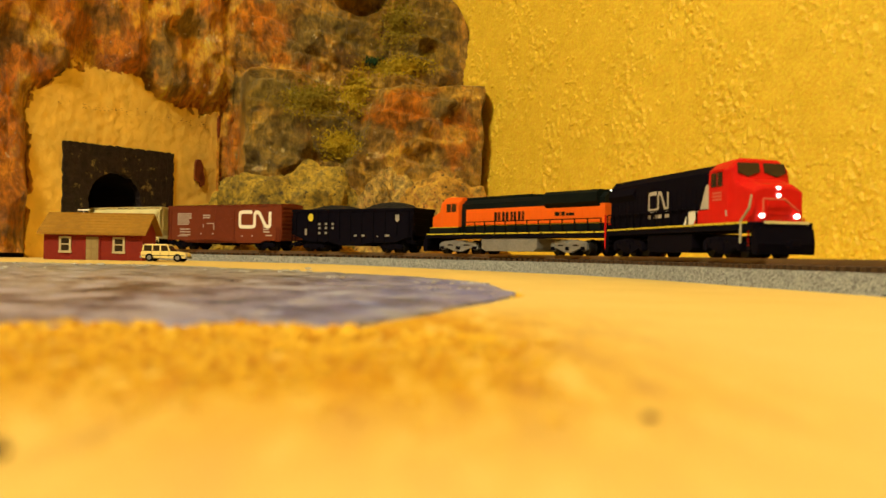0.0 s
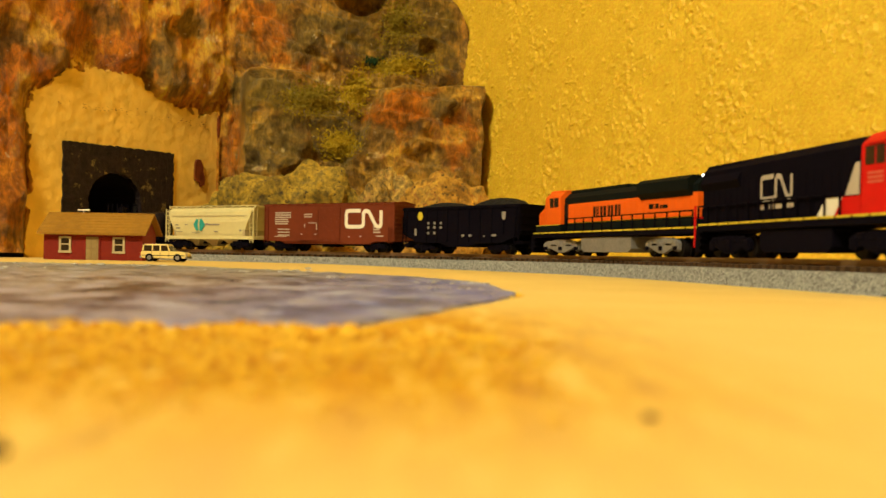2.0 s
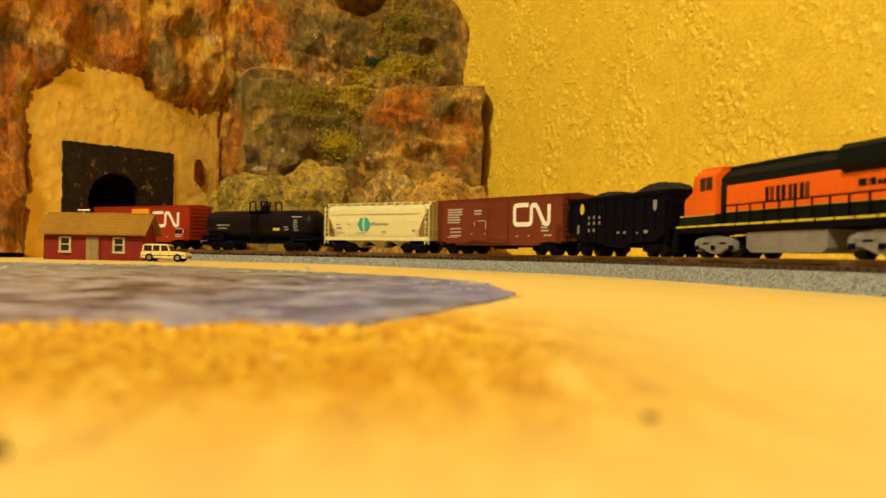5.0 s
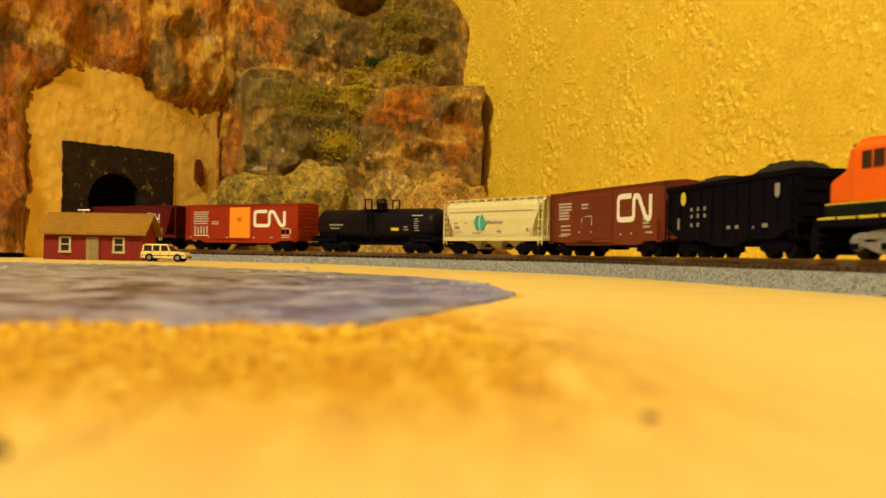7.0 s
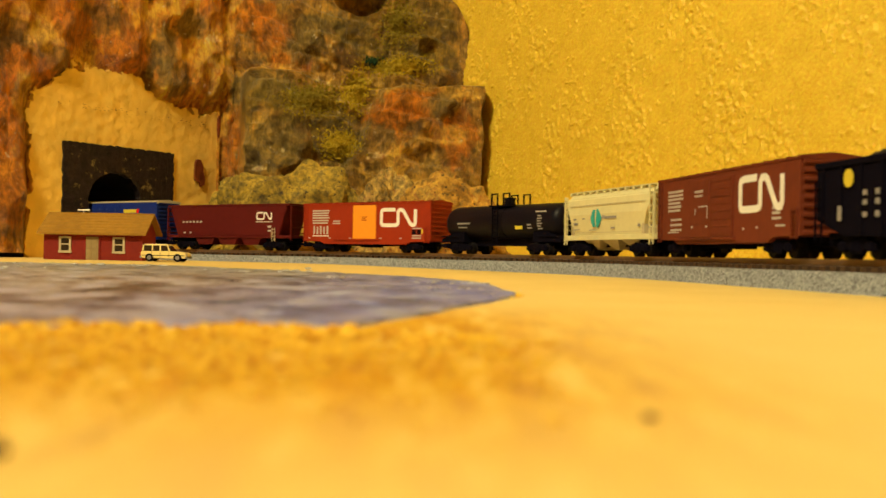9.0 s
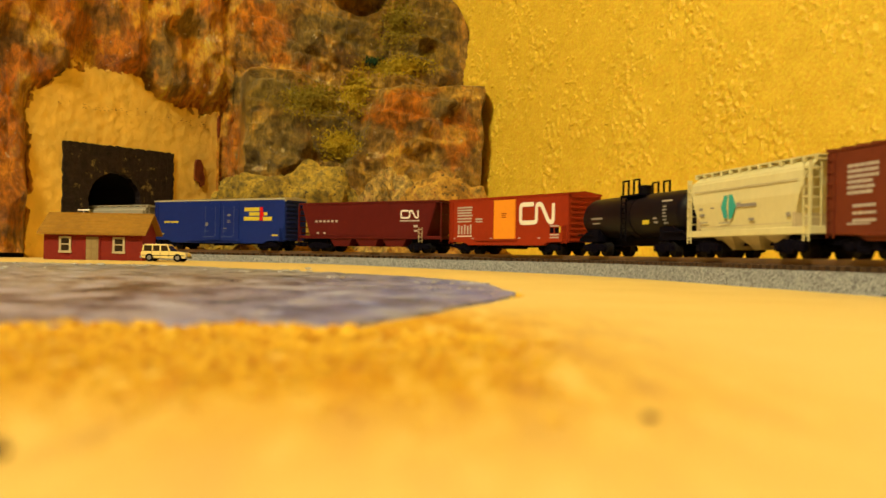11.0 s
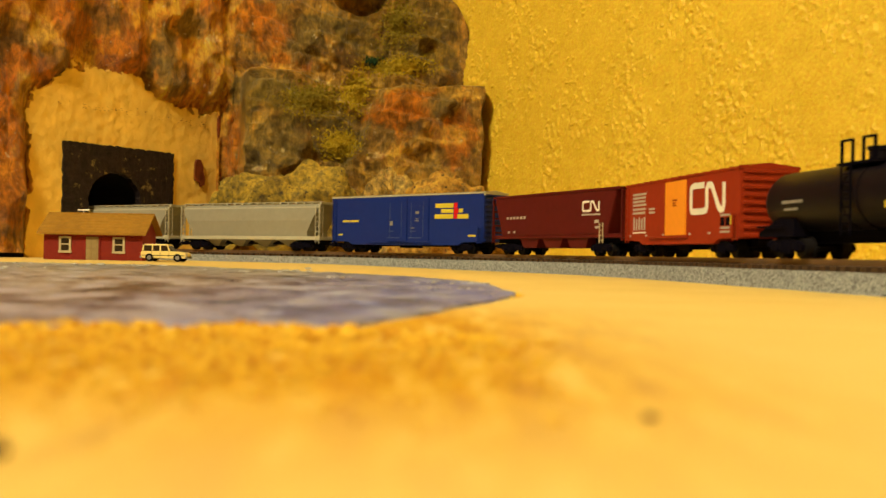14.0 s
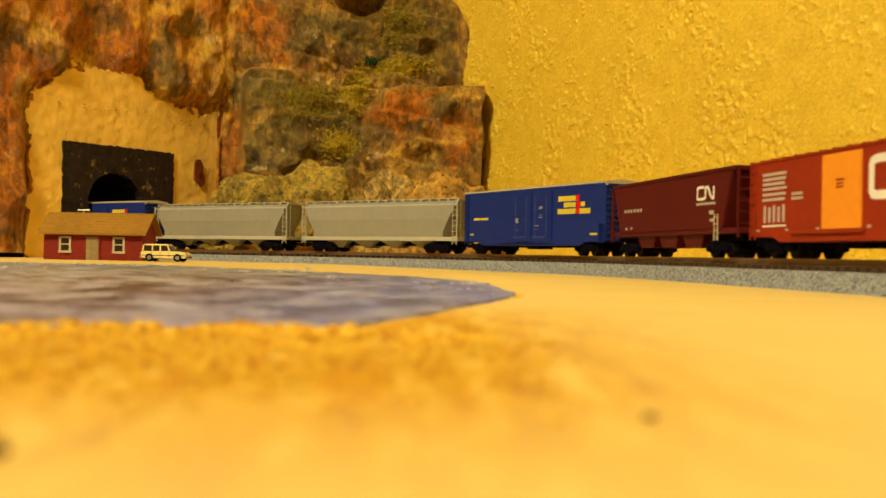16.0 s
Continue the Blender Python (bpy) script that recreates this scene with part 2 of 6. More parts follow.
SHED_ROOF = material("shed_roof", (0.30, 0.152, 0.017), 0.8, vary=0.2, bump=0.0003)
SHED_TRIM = material("shed_trim", (0.50, 0.42, 0.27), 0.6, vary=0.12)
SHED_DOOR = material("shed_door", (0.28, 0.20, 0.09), 0.7, vary=0.15)
SUV_PAINT = material("suv_cream", (0.80, 0.66, 0.28), 0.35, coat=0.5, vary=0.05)
LICHEN = material("yellow_green_lichen", (0.46, 0.33, 0.02), 0.9, vary=0.4, scale=300)
LICHEN_D = material("olive_lichen", (0.29, 0.215, 0.022), 0.9, vary=0.4, scale=300)
LEAF_D = material("deep_green_lichen", (0.02, 0.06, 0.022), 0.9, vary=0.4, scale=300)


# ---- mesh helpers ----
class Shape:
    """Collects solids in one bmesh; lengths in the given unit."""

    def __init__(self, unit=MM):
        self.bm, self.unit = bmesh.new(), unit

    def box(self, x0, x1, y0, y1, z0, z1, bevel=0.0, shear=0.0):
        m = Matrix.LocRotScale(((x0 + x1) / 2, (y0 + y1) / 2, (z0 + z1) / 2), None, (x1 - x0, y1 - y0, z1 - z0))
        v = bmesh.ops.create_cube(self.bm, size=1, matrix=m)["verts"]
        if shear:
            for q in v:
                q.co.x += shear * (q.co.z - z0)
        if bevel:
            e = list({e for q in v for e in q.link_edges})
            bmesh.ops.bevel(self.bm, geom=e, offset=bevel, segments=2, affect="EDGES", profile=0.5)
        return self

    def tube(self, p, q, r, n=8, r2=None):
        p, q = Vector(p), Vector(q)
        d = q - p
        m = Matrix.Translation((p + q) / 2) @ d.to_track_quat("Z", "Y").to_matrix().to_4x4()
        bmesh.ops.create_cone(self.bm, cap_ends=True, segments=n, radius1=r, radius2=r if r2 is None else r2, depth=d.length, matrix=m)
        return self

    def prism(self, outline, y0, y1):
        """A solid whose side view is the outline of (x, z), from y0 to y1."""
        a = [self.bm.verts.new((x, y0, z)) for x, z in outline]
        b = [self.bm.verts.new((x, y1, z)) for x, z in outline]
        f = [self.bm.faces.new(a), self.bm.faces.new(b[::-1])]
        for i in range(len(a)):
            j = (i + 1) % len(a)
            f.append(self.bm.faces.new((a[i], b[i], b[j], a[j])))
        bmesh.ops.recalc_face_normals(self.bm, faces=f)
        return self

    def loft(self, sections):
        """Skins closed loops of points of equal count."""
        rows = [[self.bm.verts.new(p) for p in s] for s in sections]
        f = []
        for a, b in zip(rows, rows[1:]):
            for i in range(len(a)):
                j = (i + 1) % len(a)
                f.append(self.bm.faces.new((a[i], a[j], b[j], b[i])))
        f += [self.bm.faces.new(rows[0][::-1]), self.bm.faces.new(rows[-1])]
        bmesh.ops.recalc_face_normals(self.bm, faces=f)
        return self

    def ribbon(self, pts, width, y, thick):
        """A flat band along points (x, z) in the plane y."""
        pts = [Vector(p) for p in pts]
        left, right = [], []
        for i, p in enumerate(pts):
            d0 = (p - pts[i - 1]).normalized() if i else (pts[1] - p).normalized()
            d1 = (pts[i + 1] - p).normalized() if i + 1 < len(pts) else d0
            t = (d0 + d1).normalized()
            n = Vector((-t.y, t.x))
            w = width / 2 / max(0.6, n.dot(Vector((-d0.y, d0.x))))
            left.append(p + n * w)
            right.append(p - n * w)
        for i in range(len(pts) - 1):
            self.prism([left[i], left[i + 1], right[i + 1], right[i]], y - thick, y)
        return self

    def done(self):
        bmesh.ops.scale(self.bm, vec=(self.unit,) * 3, verts=self.bm.verts)
        return self.bm


def part(name, bm, mat, parent=None, label="", smooth=False):
    if isinstance(bm, Shape):
        bm = bm.done()
    me = bpy.data.meshes.new(name)
    bm.to_mesh(me)
    bm.free()
    me.materials.append(mat)
    if smooth:
        me.polygons.foreach_set("use_smooth", [True] * len(me.polygons))
        me.set_sharp_from_angle(angle=radians(40))
    ob = new(name, me)
    ob.parent = parent
    return tagged(ob, label)


def thing(name, label, category, group=""):
    return tagged(new(name), label, category, group)


# ---- track line ----
ARC_AT, ARC_LONG, ARC_R, LEAD_BEND = 0.1188, 0.2503, 0.2980, 0.0916
STEP = 0.002
LINE_S = np.arange(-1.2, 1.7, STEP)
_k = -(1 / ARC_R) / ((1 + np.exp(-np.clip((LINE_S - ARC_AT) / 0.012, -60, 60))) * (1 + np.exp(np.clip((LINE_S - ARC_AT - ARC_LONG) / 0.012, -60, 60))))
_k = _k + LEAD_BEND * (LINE_S > -0.4) / (1 + np.exp(np.clip((LINE_S - ARC_AT) / 0.004, -60, 60)))
_h = np.concatenate([[0], np.cumsum((_k[1:] + _k[:-1]) / 2 * STEP)])
_i0 = int(np.argmin(abs(LINE_S)))
LINE_H = _h - _h[_i0] - 0.5741
_m = (LINE_H[1:] + LINE_H[:-1]) / 2
LINE_X = np.concatenate([[0], np.cumsum(np.cos(_m) * STEP)])
LINE_Y = np.concatenate([[0], np.cumsum(np.sin(_m) * STEP)])
LINE_X, LINE_Y = LINE_X - LINE_X[_i0] - 0.1514, LINE_Y - LINE_Y[_i0] + 0.6166
RAIL_TOP = 0.008


def on_line(s, off=0.0):
    """Place and heading on the track at s metres; off is to the right of the way."""
    h = float(np.interp(s, LINE_S, LINE_H))
    return float(np.interp(s, LINE_S, LINE_X)) + off * math.sin(h), float(np.interp(s, LINE_S, LINE_Y)) - off * math.cos(h), h


def table_z(x, y):
    """The board is not quite level: it rises by a millimetre towards the far shore."""
    a = min(1.0, max(0.0, (y - 0.36) / 0.2)) * min(1.0, max(0.0, (0.05 - x) / 0.12))
    return 0.0011 * a * a * (3 - 2 * a)


# ---- the room and the table ----
def in_room(w, n, z):
    p = WALL_P + WALL_D * w + WALL_N * n
    return Vector((p.x, p.y, z))


def slab(name, w0, w1, n0, n1, z0, z1, mat, label, category, parent=None):
    bm = bmesh.new()
    c = [in_room(w, n, z) for z in (z0, z1) for w, n in ((w0, n0), (w1, n0), (w1, n1), (w0, n1))]
    v = [bm.verts.new(p) for p in c]
    for f in ((0, 1, 2, 3), (4, 5, 6, 7), (0, 1, 5, 4), (1, 2, 6, 5), (2, 3, 7, 6), (3, 0, 4, 7)):
        bm.faces.new([v[i] for i in f])
    bmesh.ops.recalc_face_normals(bm, faces=bm.faces)
    return tagged(part(name, bm, mat, parent), label, category, kind="structure")


def knockdown_wall():
    """The yellow wall: a plastered face with flattened splatter, real relief where the lens sees it."""
    slab("wall_east", -1.5, 2.4, 0.012, 0.12, -0.9, 1.5, WALL, "yellow painted wall with a knockdown plaster texture", "wall")
    bm = bmesh.new()
    w0, w1, z0, z1, st = -0.06, 0.48, -0.01, 0.225, 0.0008
    nw, nz = int((w1 - w0) / st), int((z1 - z0) / st)
    rows = []
    for j in range(nz + 1):
        row = []
        for i in range(nw + 1):
            w, z = w0 + i * st, z0 + j * st
            q = Vector((w * 250, z * 230, 3.1))
            a = noise.noise(q) + 0.6 * noise.noise(q * 2.1 + Vector((7, 1, 0))) + 0.35 * noise.noise(q * 4.3)
            gate = 1.0 * noise.noise(Vector((w * 26, z * 17, 9.0))) + 0.8 * noise.noise(Vector((w * 62, z * 50, 1.0)))
            t = min(1.0, max(0.0, (a - 0.40 + 0.70 * gate) / 0.13))
            pit = min(1.0, max(0.0, (-a - 0.62 + 0.4 * gate) / 0.12))
            h = 0.00068 * t * t * (3 - 2 * t) - 0.0005 * pit + 0.00015 * noise.noise(q * 5.0)
            row.append(bm.verts.new(in_room(w, 0.0 - h, z)))
        rows.append(row)
    for a, b in zip(rows, rows[1:]):
        for i in range(nw):
            bm.faces.new((a[i], a[i + 1], b[i + 1], b[i]))
    bmesh.ops.recalc_face_normals(bm, faces=bm.faces)
    return tagged(part("wall_east_plaster", bm, WALL, smooth=True), "yellow knockdown plaster with flattened splatter", "wall", kind="structure")


def room():
    knockdown_wall()
    for nm, w0, w1, z0, z1 in (("wall_east_lower", -1.5, 2.4, -0.9, -0.01), ("wall_east_upper", -1.5, 2.4, 0.225, 1.5), ("wall_east_far", -1.5, -0.06, -0.01, 0.225), ("wall_east_near", 0.48, 2.4, -0.01, 0.225)):
        slab(nm, w0, w1, 0.0, 0.0119, z0, z1, WALL, "yellow painted wall with a knockdown plaster texture", "wall")
    slab("wall_north", -1.62, -1.5, -3.0, 0.12, -0.9, 1.5, ROOM, "plain warm-toned room wall", "wall")
    slab("wall_south", 2.4, 2.52, -3.0, 0.12, -0.9, 1.5, ROOM, "plain warm-toned room wall", "wall")
    slab("wall_west", -1.62, 2.52, -3.12, -3.0, -0.9, 1.5, ROOM, "plain warm-toned room wall", "wall")
    slab("ceiling", -1.62, 2.52, -3.12, 0.12, 1.5, 1.6, material("ceiling_white", (0.75, 0.70, 0.60), 0.9), "plain off-white ceiling", "ceiling")
    slab("floor", -1.62, 2.52, -3.12, 0.12, -1.0, -0.9, material("room_floor", (0.22, 0.13, 0.06), 0.6, scale=20), "brown room floor below the table", "floor")


def tabletop():
    bm = bmesh.new()
    ws = [-1.45, -1.1, -0.8, -0.6] + [-0.5 + 0.02 * i for i in range(71)] + [1.1, 1.5, 2.2]
    ns = [-1.3, -1.1, -0.9] + [-0.8 + 0.02 * i for i in range(40)] + [-0.0005]
    rows = []
    for w in ws:
        row = []
        for n in ns:
            p = in_room(w, n, 0)
            row.append(bm.verts.new((p.x, p.y, table_z(p.x, p.y))))
        rows.append(row)
    for a, b in zip(rows, rows[1:]):
        for i in range(len(ns) - 1):
            bm.faces.new((a[i], a[i + 1], b[i + 1], b[i]))
    bmesh.ops.recalc_face_normals(bm, faces=bm.faces)
    ob = part("ground", bm, TABLE, smooth=True)
    tagged(ob, "tan painted layout board with burnt-orange sand by the pond", "tabletop", kind="structure")
    slab("tabletop_board", -1.45, 2.2, -1.3, -0.002, -0.03, -0.0006, TABLE, "tan painted plywood board under the layout", "tabletop")


room()
tabletop()


def pond():
    """Poured gel water with a raised wavy rim."""
    rim = [(-0.62, 0.40), (-0.30, 0.422), (-0.13, 0.425), (-0.07, 0.375), (-0.016, 0.315), (0.0095, 0.255), (0.0125, 0.215), (0.0135, 0.18), (0.0012, 0.131), (-0.006, 0.106), (-0.011, 0.0935), (-0.026, 0.0945), (-0.036, 0.088), (-0.10, 0.080), (-0.30, 0.07), (-0.62, 0.08)]
    n = len(rim)
    pts = []
    for i in range(n):
        p0, p1, p2, p3 = (Vector(rim[(i + k) % n]) for k in (-1, 0, 1, 2))
        for k in range(26):
            t = k / 26
            q = 0.5 * ((2 * p1) + (p2 - p0) * t + (2 * p0 - 5 * p1 + 4 * p2 - p3) * t * t + (3 * p1 - p0 - 3 * p2 + p3) * t ** 3)
            w = 0.0022 * noise.noise(Vector((q.x * 60, q.y * 60, 0))) + 0.0012 * noise.noise(Vector((q.x * 190, q.y * 190, 4)))
            pts.append(q + Vector((w * (0.3 + 2 * q.y), w * (0.3 + 3 * q.y))))
    c = Vector((-0.2, 0.25))
    bm = bmesh.new()
    rings = []
    for f, z in ((1.0, -0.0004), (0.997, 0.0004), (0.985, 0.0007), (0.95, 0.0007)) + tuple((0.95 - 0.0095 * k, 0.0007) for k in range(1, 98)):
        ring = []
        for p in pts:
            q = c + (p - c) * f
            h = (0.0005 * noise.noise(Vector((q.x * 55, q.y * 95, 2))) + 0.00055 * noise.noise(Vector((q.x * 150, q.y * 240, 5))) - 0.0004 * abs(noise.noise(Vector((q.x * 80, q.y * 130, 8))))) * 0.9 * min(1.0, (1 - f) * 25)
            ring.append(bm.verts.new((q.x, q.y, z + h + table_z(q.x, q.y))))
        rings.append(ring)
    for a, b in zip(rings, rings[1:]):
        for i in range(len(a)):
            j = (i + 1) % len(a)
            bm.faces.new((a[i], a[j], b[j], b[i]))
    bm.faces.new(rings[-1])
    bmesh.ops.recalc_face_normals(bm, faces=bm.faces)
    tagged(part("water", bm, WATER, smooth=True), "gel pond with a grey-violet sheen coloured in, glossy ripples and a blue rim", "water", kind="structure")


pond()


# ---- mountain, portal and boulders ----
PX, PY, PH = -0.2240, 0.6735, -0.5954
PE = Vector((-math.sin(PH), math.cos(PH), 0))      # along the portal's face, away from the lens
PF = Vector((math.cos(PH), math.sin(PH), 0))       # out of the tunnel
FACE_END = 0.0943
TURN = Vector((PX, PY, 0)) + PE * FACE_END
SIDE_DIR = (Vector((0.028, 0.760, 0)) - TURN)
SIDE_LONG = SIDE_DIR.length
SIDE_DIR.normalize()
SIDE_OUT = Vector((SIDE_DIR.y, -SIDE_DIR.x, 0))


def smooth01(t):
    t = min(1.0, max(0.0, t))
    return t * t * (3 - 2 * t)


WASH = {"slate": (0.185, 0.140, 0.046), "olive": (0.160, 0.115, 0.020), "rust": (0.46, 0.155, 0.012), "umber": (0.135, 0.062, 0.013), "tan": (0.60, 0.365, 0.066), "pale": (0.90, 0.76, 0.42)}
# besides paint tones, pale holds painted highlights and umber a hole's shade
DABS = {
    "slate": [(0.035, 0.149, 0.013, 0.020), (0.044, 0.132, 0.019, 0.012), (0.058, 0.170, 0.011, 0.011), (0.109, 0.129, 0.010, 0.011), (0.133, 0.127, 0.023, 0.013), (0.170, 0.176, 0.020, 0.010), (0.161, 0.158, 0.019, 0.010), (0.142, 0.083, 0.027, 0.019), (0.187, 0.089, 0.016, 0.021), (0.261, 0.113, 0.011, 0.009), (0.214, 0.088, 0.017, 0.012)],
    "olive": [(0.252, 0.174, 0.020, 0.033), (0.227, 0.160, 0.017, 0.017), (0.170, 0.107, 0.025, 0.014), (0.145, 0.119, 0.016, 0.011), (0.197, 0.172, 0.017, 0.014), (0.121, 0.112, 0.008, 0.016)],
    "rust": [(0.006, 0.142, 0.014, 0.023), (-0.039, 0.150, 0.019, 0.014), (-0.070, 0.114, 0.022, 0.014), (-0.081, 0.084, 0.014, 0.020), (-0.083, 0.044, 0.011, 0.027), (0.134, 0.170, 0.014, 0.021), (0.151, 0.150, 0.021, 0.008), (0.117, 0.183, 0.017, 0.010), (0.236, 0.115, 0.025, 0.011), (0.220, 0.098, 0.017, 0.025), (0.270, 0.091, 0.017, 0.021), (0.105, 0.087, 0.007, 0.025)],
    "umber": [(-0.050, 0.125, 0.017, 0.012), (-0.078, 0.137, 0.017, 0.014), (0.174, 0.094, 0.015, 0.023), (0.203, 0.082, 0.017, 0.012), (0.126, 0.067, 0.007, 0.016), (0.193, 0.151, 0.025, 0.011), (0.284, 0.103, 0.007, 0.007), (0.021, 0.121, 0.012, 0.012), (-0.013, 0.161, 0.018, 0.011), (0.240, 0.108, 0.032, 0.018), (-0.086, 0.026, 0.020, 0.022), (-0.100, 0.085, 0.016, 0.040), (-0.092, 0.125, 0.018, 0.020)],
    "tan": [(-0.021, 0.135, 0.007, 0.010), (0.077, 0.149, 0.015, 0.011), (-0.059, 0.141, 0.010, 0.011), (0.130, 0.143, 0.029, 0.005), (0.083, 0.118, 0.008, 0.018), (0.262, 0.092, 0.018, 0.008), (0.281, 0.123, 0.015, 0.007), (0.230, 0.074, 0.015, 0.012), (0.185, 0.142, 0.025, 0.004), (0.117, 0.080, 0.004, 0.018), (-0.070, 0.101, 0.009, 0.015), (0.176, 0.151, 0.006, 0.010)],
    "pale": [(-0.030, 0.117, 0.003, 0.009), (0.186, 0.116, 0.004, 0.006), (0.148, 0.080, 0.002, 0.003), (0.132, 0.067, 0.007, 0.002), (0.177, 0.163, 0.004, 0.004), (0.168, 0.137, 0.008, 0.002), (0.216, 0.077, 0.008, 0.004), (0.077, 0.163, 0.008, 0.006)],
}
DAB_LIST = [(Vector(WASH[k]), *d, 0.6 if k == "pale" else 0.78) for k in ("umber", "rust", "slate", "olive", "tan", "pale") for d in DABS[k]]


def rock_paint(u, z):
    """Colour of the painted washes at u along the foot and height z: a mottled ground coat with broad dabs and a few
    painted highlights over it.
    """
    q = Vector((u * 42, z * 26, 3.0))
    n = noise.noise(q) + 0.5 * noise.noise(q * 2.3) + 0.3 * noise.noise(q * 5.1)
    streak = noise.noise(Vector((u * 120 + z * 30, z * 38, 1.0))) + 0.6 * noise.noise(Vector((u * 260, z * 90, 4.0))) + 0.4 * noise.noise(Vector((u * 520, z * 240, 7.0)))
    left = smooth01((FACE_END + 0.035 - u + 0.02 * n) / 0.05)
    warm = Vector((0.56, 0.215, 0.015)).lerp(Vector((0.72, 0.42, 0.060)), smooth01(0.5 + 0.8 * n))
    cool = Vector((0.30, 0.165, 0.028)).lerp(Vector((0.44, 0.29, 0.065)), smooth01(0.5 + 0.8 * n))
    c = cool.lerp(warm, left)
    dark = Vector((0.27, 0.085, 0.010)) if left > 0.5 else Vector((0.110, 0.060, 0.013))
    c = c.lerp(dark, 0.75 * smooth01((streak - 0.25) / 0.5))
    w1 = 0.45 * noise.noise(Vector((u * 75, z * 55, 9.0))) + 0.34 * noise.noise(Vector((u * 190, z * 130, 2.0))) + 0.22 * noise.noise(Vector((u * 430, z * 260, 6.0)))
    w2 = noise.noise(Vector((u * 420, z * 420, 5.0)))
    for col, cu, cz, ru, rz, k in DAB_LIST:
        du, dz = (u - cu) / ru, (z - cz) / rz
        if abs(du) > 1.8 or abs(dz) > 1.8:
            continue
        broken = 1.2 if k > 0.7 else 0.75 + 1.1 * w2
        c = c.lerp(col, k * smooth01((broken - math.sqrt(du * du + dz * dz) - w1) / 0.45))
    return c


def cliff_point(u, z):
    """The mountain's face at u along its foot and height z."""
    if u < FACE_END:
        p, out = Vector((PX, PY, 0)) + PE * u, PF
        k = smooth01((u - FACE_END + 0.02) / 0.02) * 0.5
        out = (PF * (1 - k) + SIDE_OUT * k).normalized()
    else:
        k = 0.5 + 0.5 * smooth01((u - FACE_END) / 0.02)
        p, out = TURN + SIDE_DIR * (u - FACE_END), (PF * (1 - k) + SIDE_OUT * k).normalized()
    q = Vector((u, z, 0.0))
    ridge = 1 - abs(noise.noise(Vector((u * 34, z * 9, 2.0)))) * 2
    crag = 0.5 - abs(noise.noise(q * 26 + Vector((4, 1, 7)))) - 0.5 * abs(noise.noise(q * 58 + Vector((2, 6, 3))))
    lump = noise.noise(q * 17 + Vector((3, 5, 1))) * 0.010 + crag * 0.011 + noise.noise(q * 95) * 0.0016 + noise.noise(q * 210) * 0.0007

    def face_depth():
        arch = max(0.121 - 0.75 * max(0.0, abs(u + 0.006) - 0.026), 0.108 if u > 0 else 0.09)
        edge = max(smooth01((z - arch) / 0.02), smooth01((-0.062 - u) / 0.012))
        r = -0.004 + edge * (0.0055 + 0.0036 * ridge + 0.75 * lump) + 0.0105 * smooth01((z - 0.15) / 0.15) * edge
        return r + 0.006 * smooth01((u - 0.088) / 0.006) * (1 - smooth01((z - 0.11) / 0.02))

    def side_depth():
        a = (u - FACE_END) / SIDE_LONG
        shelf = 0.134 + 0.010 * smooth01((0.45 - a) / 0.2) + 0.004 * noise.noise(Vector((u * 30, 1, 8)))
        block = smooth01((a - 0.07) / 0.07) * smooth01((shelf - z) / 0.006)
        fold = abs(noise.noise(Vector((u * 18 + z * 14, z * 10, 6.0))))

        def dome(ca, cz, ra, rz):
            return math.sqrt(max(0.0, 1 - ((a - ca) / ra) ** 2 - ((z - cz) / rz) ** 2))

        r = 0.002 + 0.034 * block + 0.012 * dome(0.20, 0.080, 0.17, 0.052) + 0.005 * dome(0.78, 0.085, 0.26, 0.050) * block
        r += 0.010 * smooth01((a - 0.50 - (z - 0.08) * 2.0) / 0.05) * block + 0.008 * dome(0.70, 0.178, 0.32, 0.050) + 0.006 * dome(0.22, 0.172, 0.26, 0.034)
        r -= 0.030 * dome(0.53, 0.199, 0.10, 0.012)
        slant = noise.noise(Vector((u * 30 + z * 26, z * 22 - u * 12, 5.5)))
        r += lump * 1.1 - 0.008 * fold + 0.006 * noise.noise(q * 12 + Vector((1, 8, 4))) + 0.004 * (1 - 2 * abs(slant))
        end = 0.985 - 0.035 * smooth01((z - shelf) / 0.006) - 0.10 * smooth01((z - 0.170) / 0.045) - 0.25 * smooth01((z - 0.2) / 0.1) + 0.012 * noise.noise(Vector((z * 60, 3, 3)))
        return r - min(0.12, max(0.0, a - end) * SIDE_LONG * 14.0)

    d = face_depth() if u < FACE_END else side_depth()
    high = smooth01((z - 0.112) / 0.03)
    if high > 0 and abs(u - FACE_END) < 0.03:
        k = smooth01((u - FACE_END + 0.03) / 0.06)
        d += high * (face_depth() * (1 - k) + side_depth() * k - d)
    # strata that slope down to the wall, and the corner above the portal filled with plaster
    d += high * 0.013 * math.exp(-((u - FACE_END) / 0.032) ** 2)
    if u > FACE_END + 0.01:
        k = (z + 0.22 * u + 0.006 * noise.noise(q * 30)) * 62
        saw = k - math.floor(k)
        d += 0.0042 * (saw if saw < 0.82 else (1 - saw) / 0.18 * 0.82) * (0.4 + 0.9 * abs(noise.noise(q * 14 + Vector((9, 2, 2))))) - 0.002
    return p + out * d + Vector((0, 0, z))


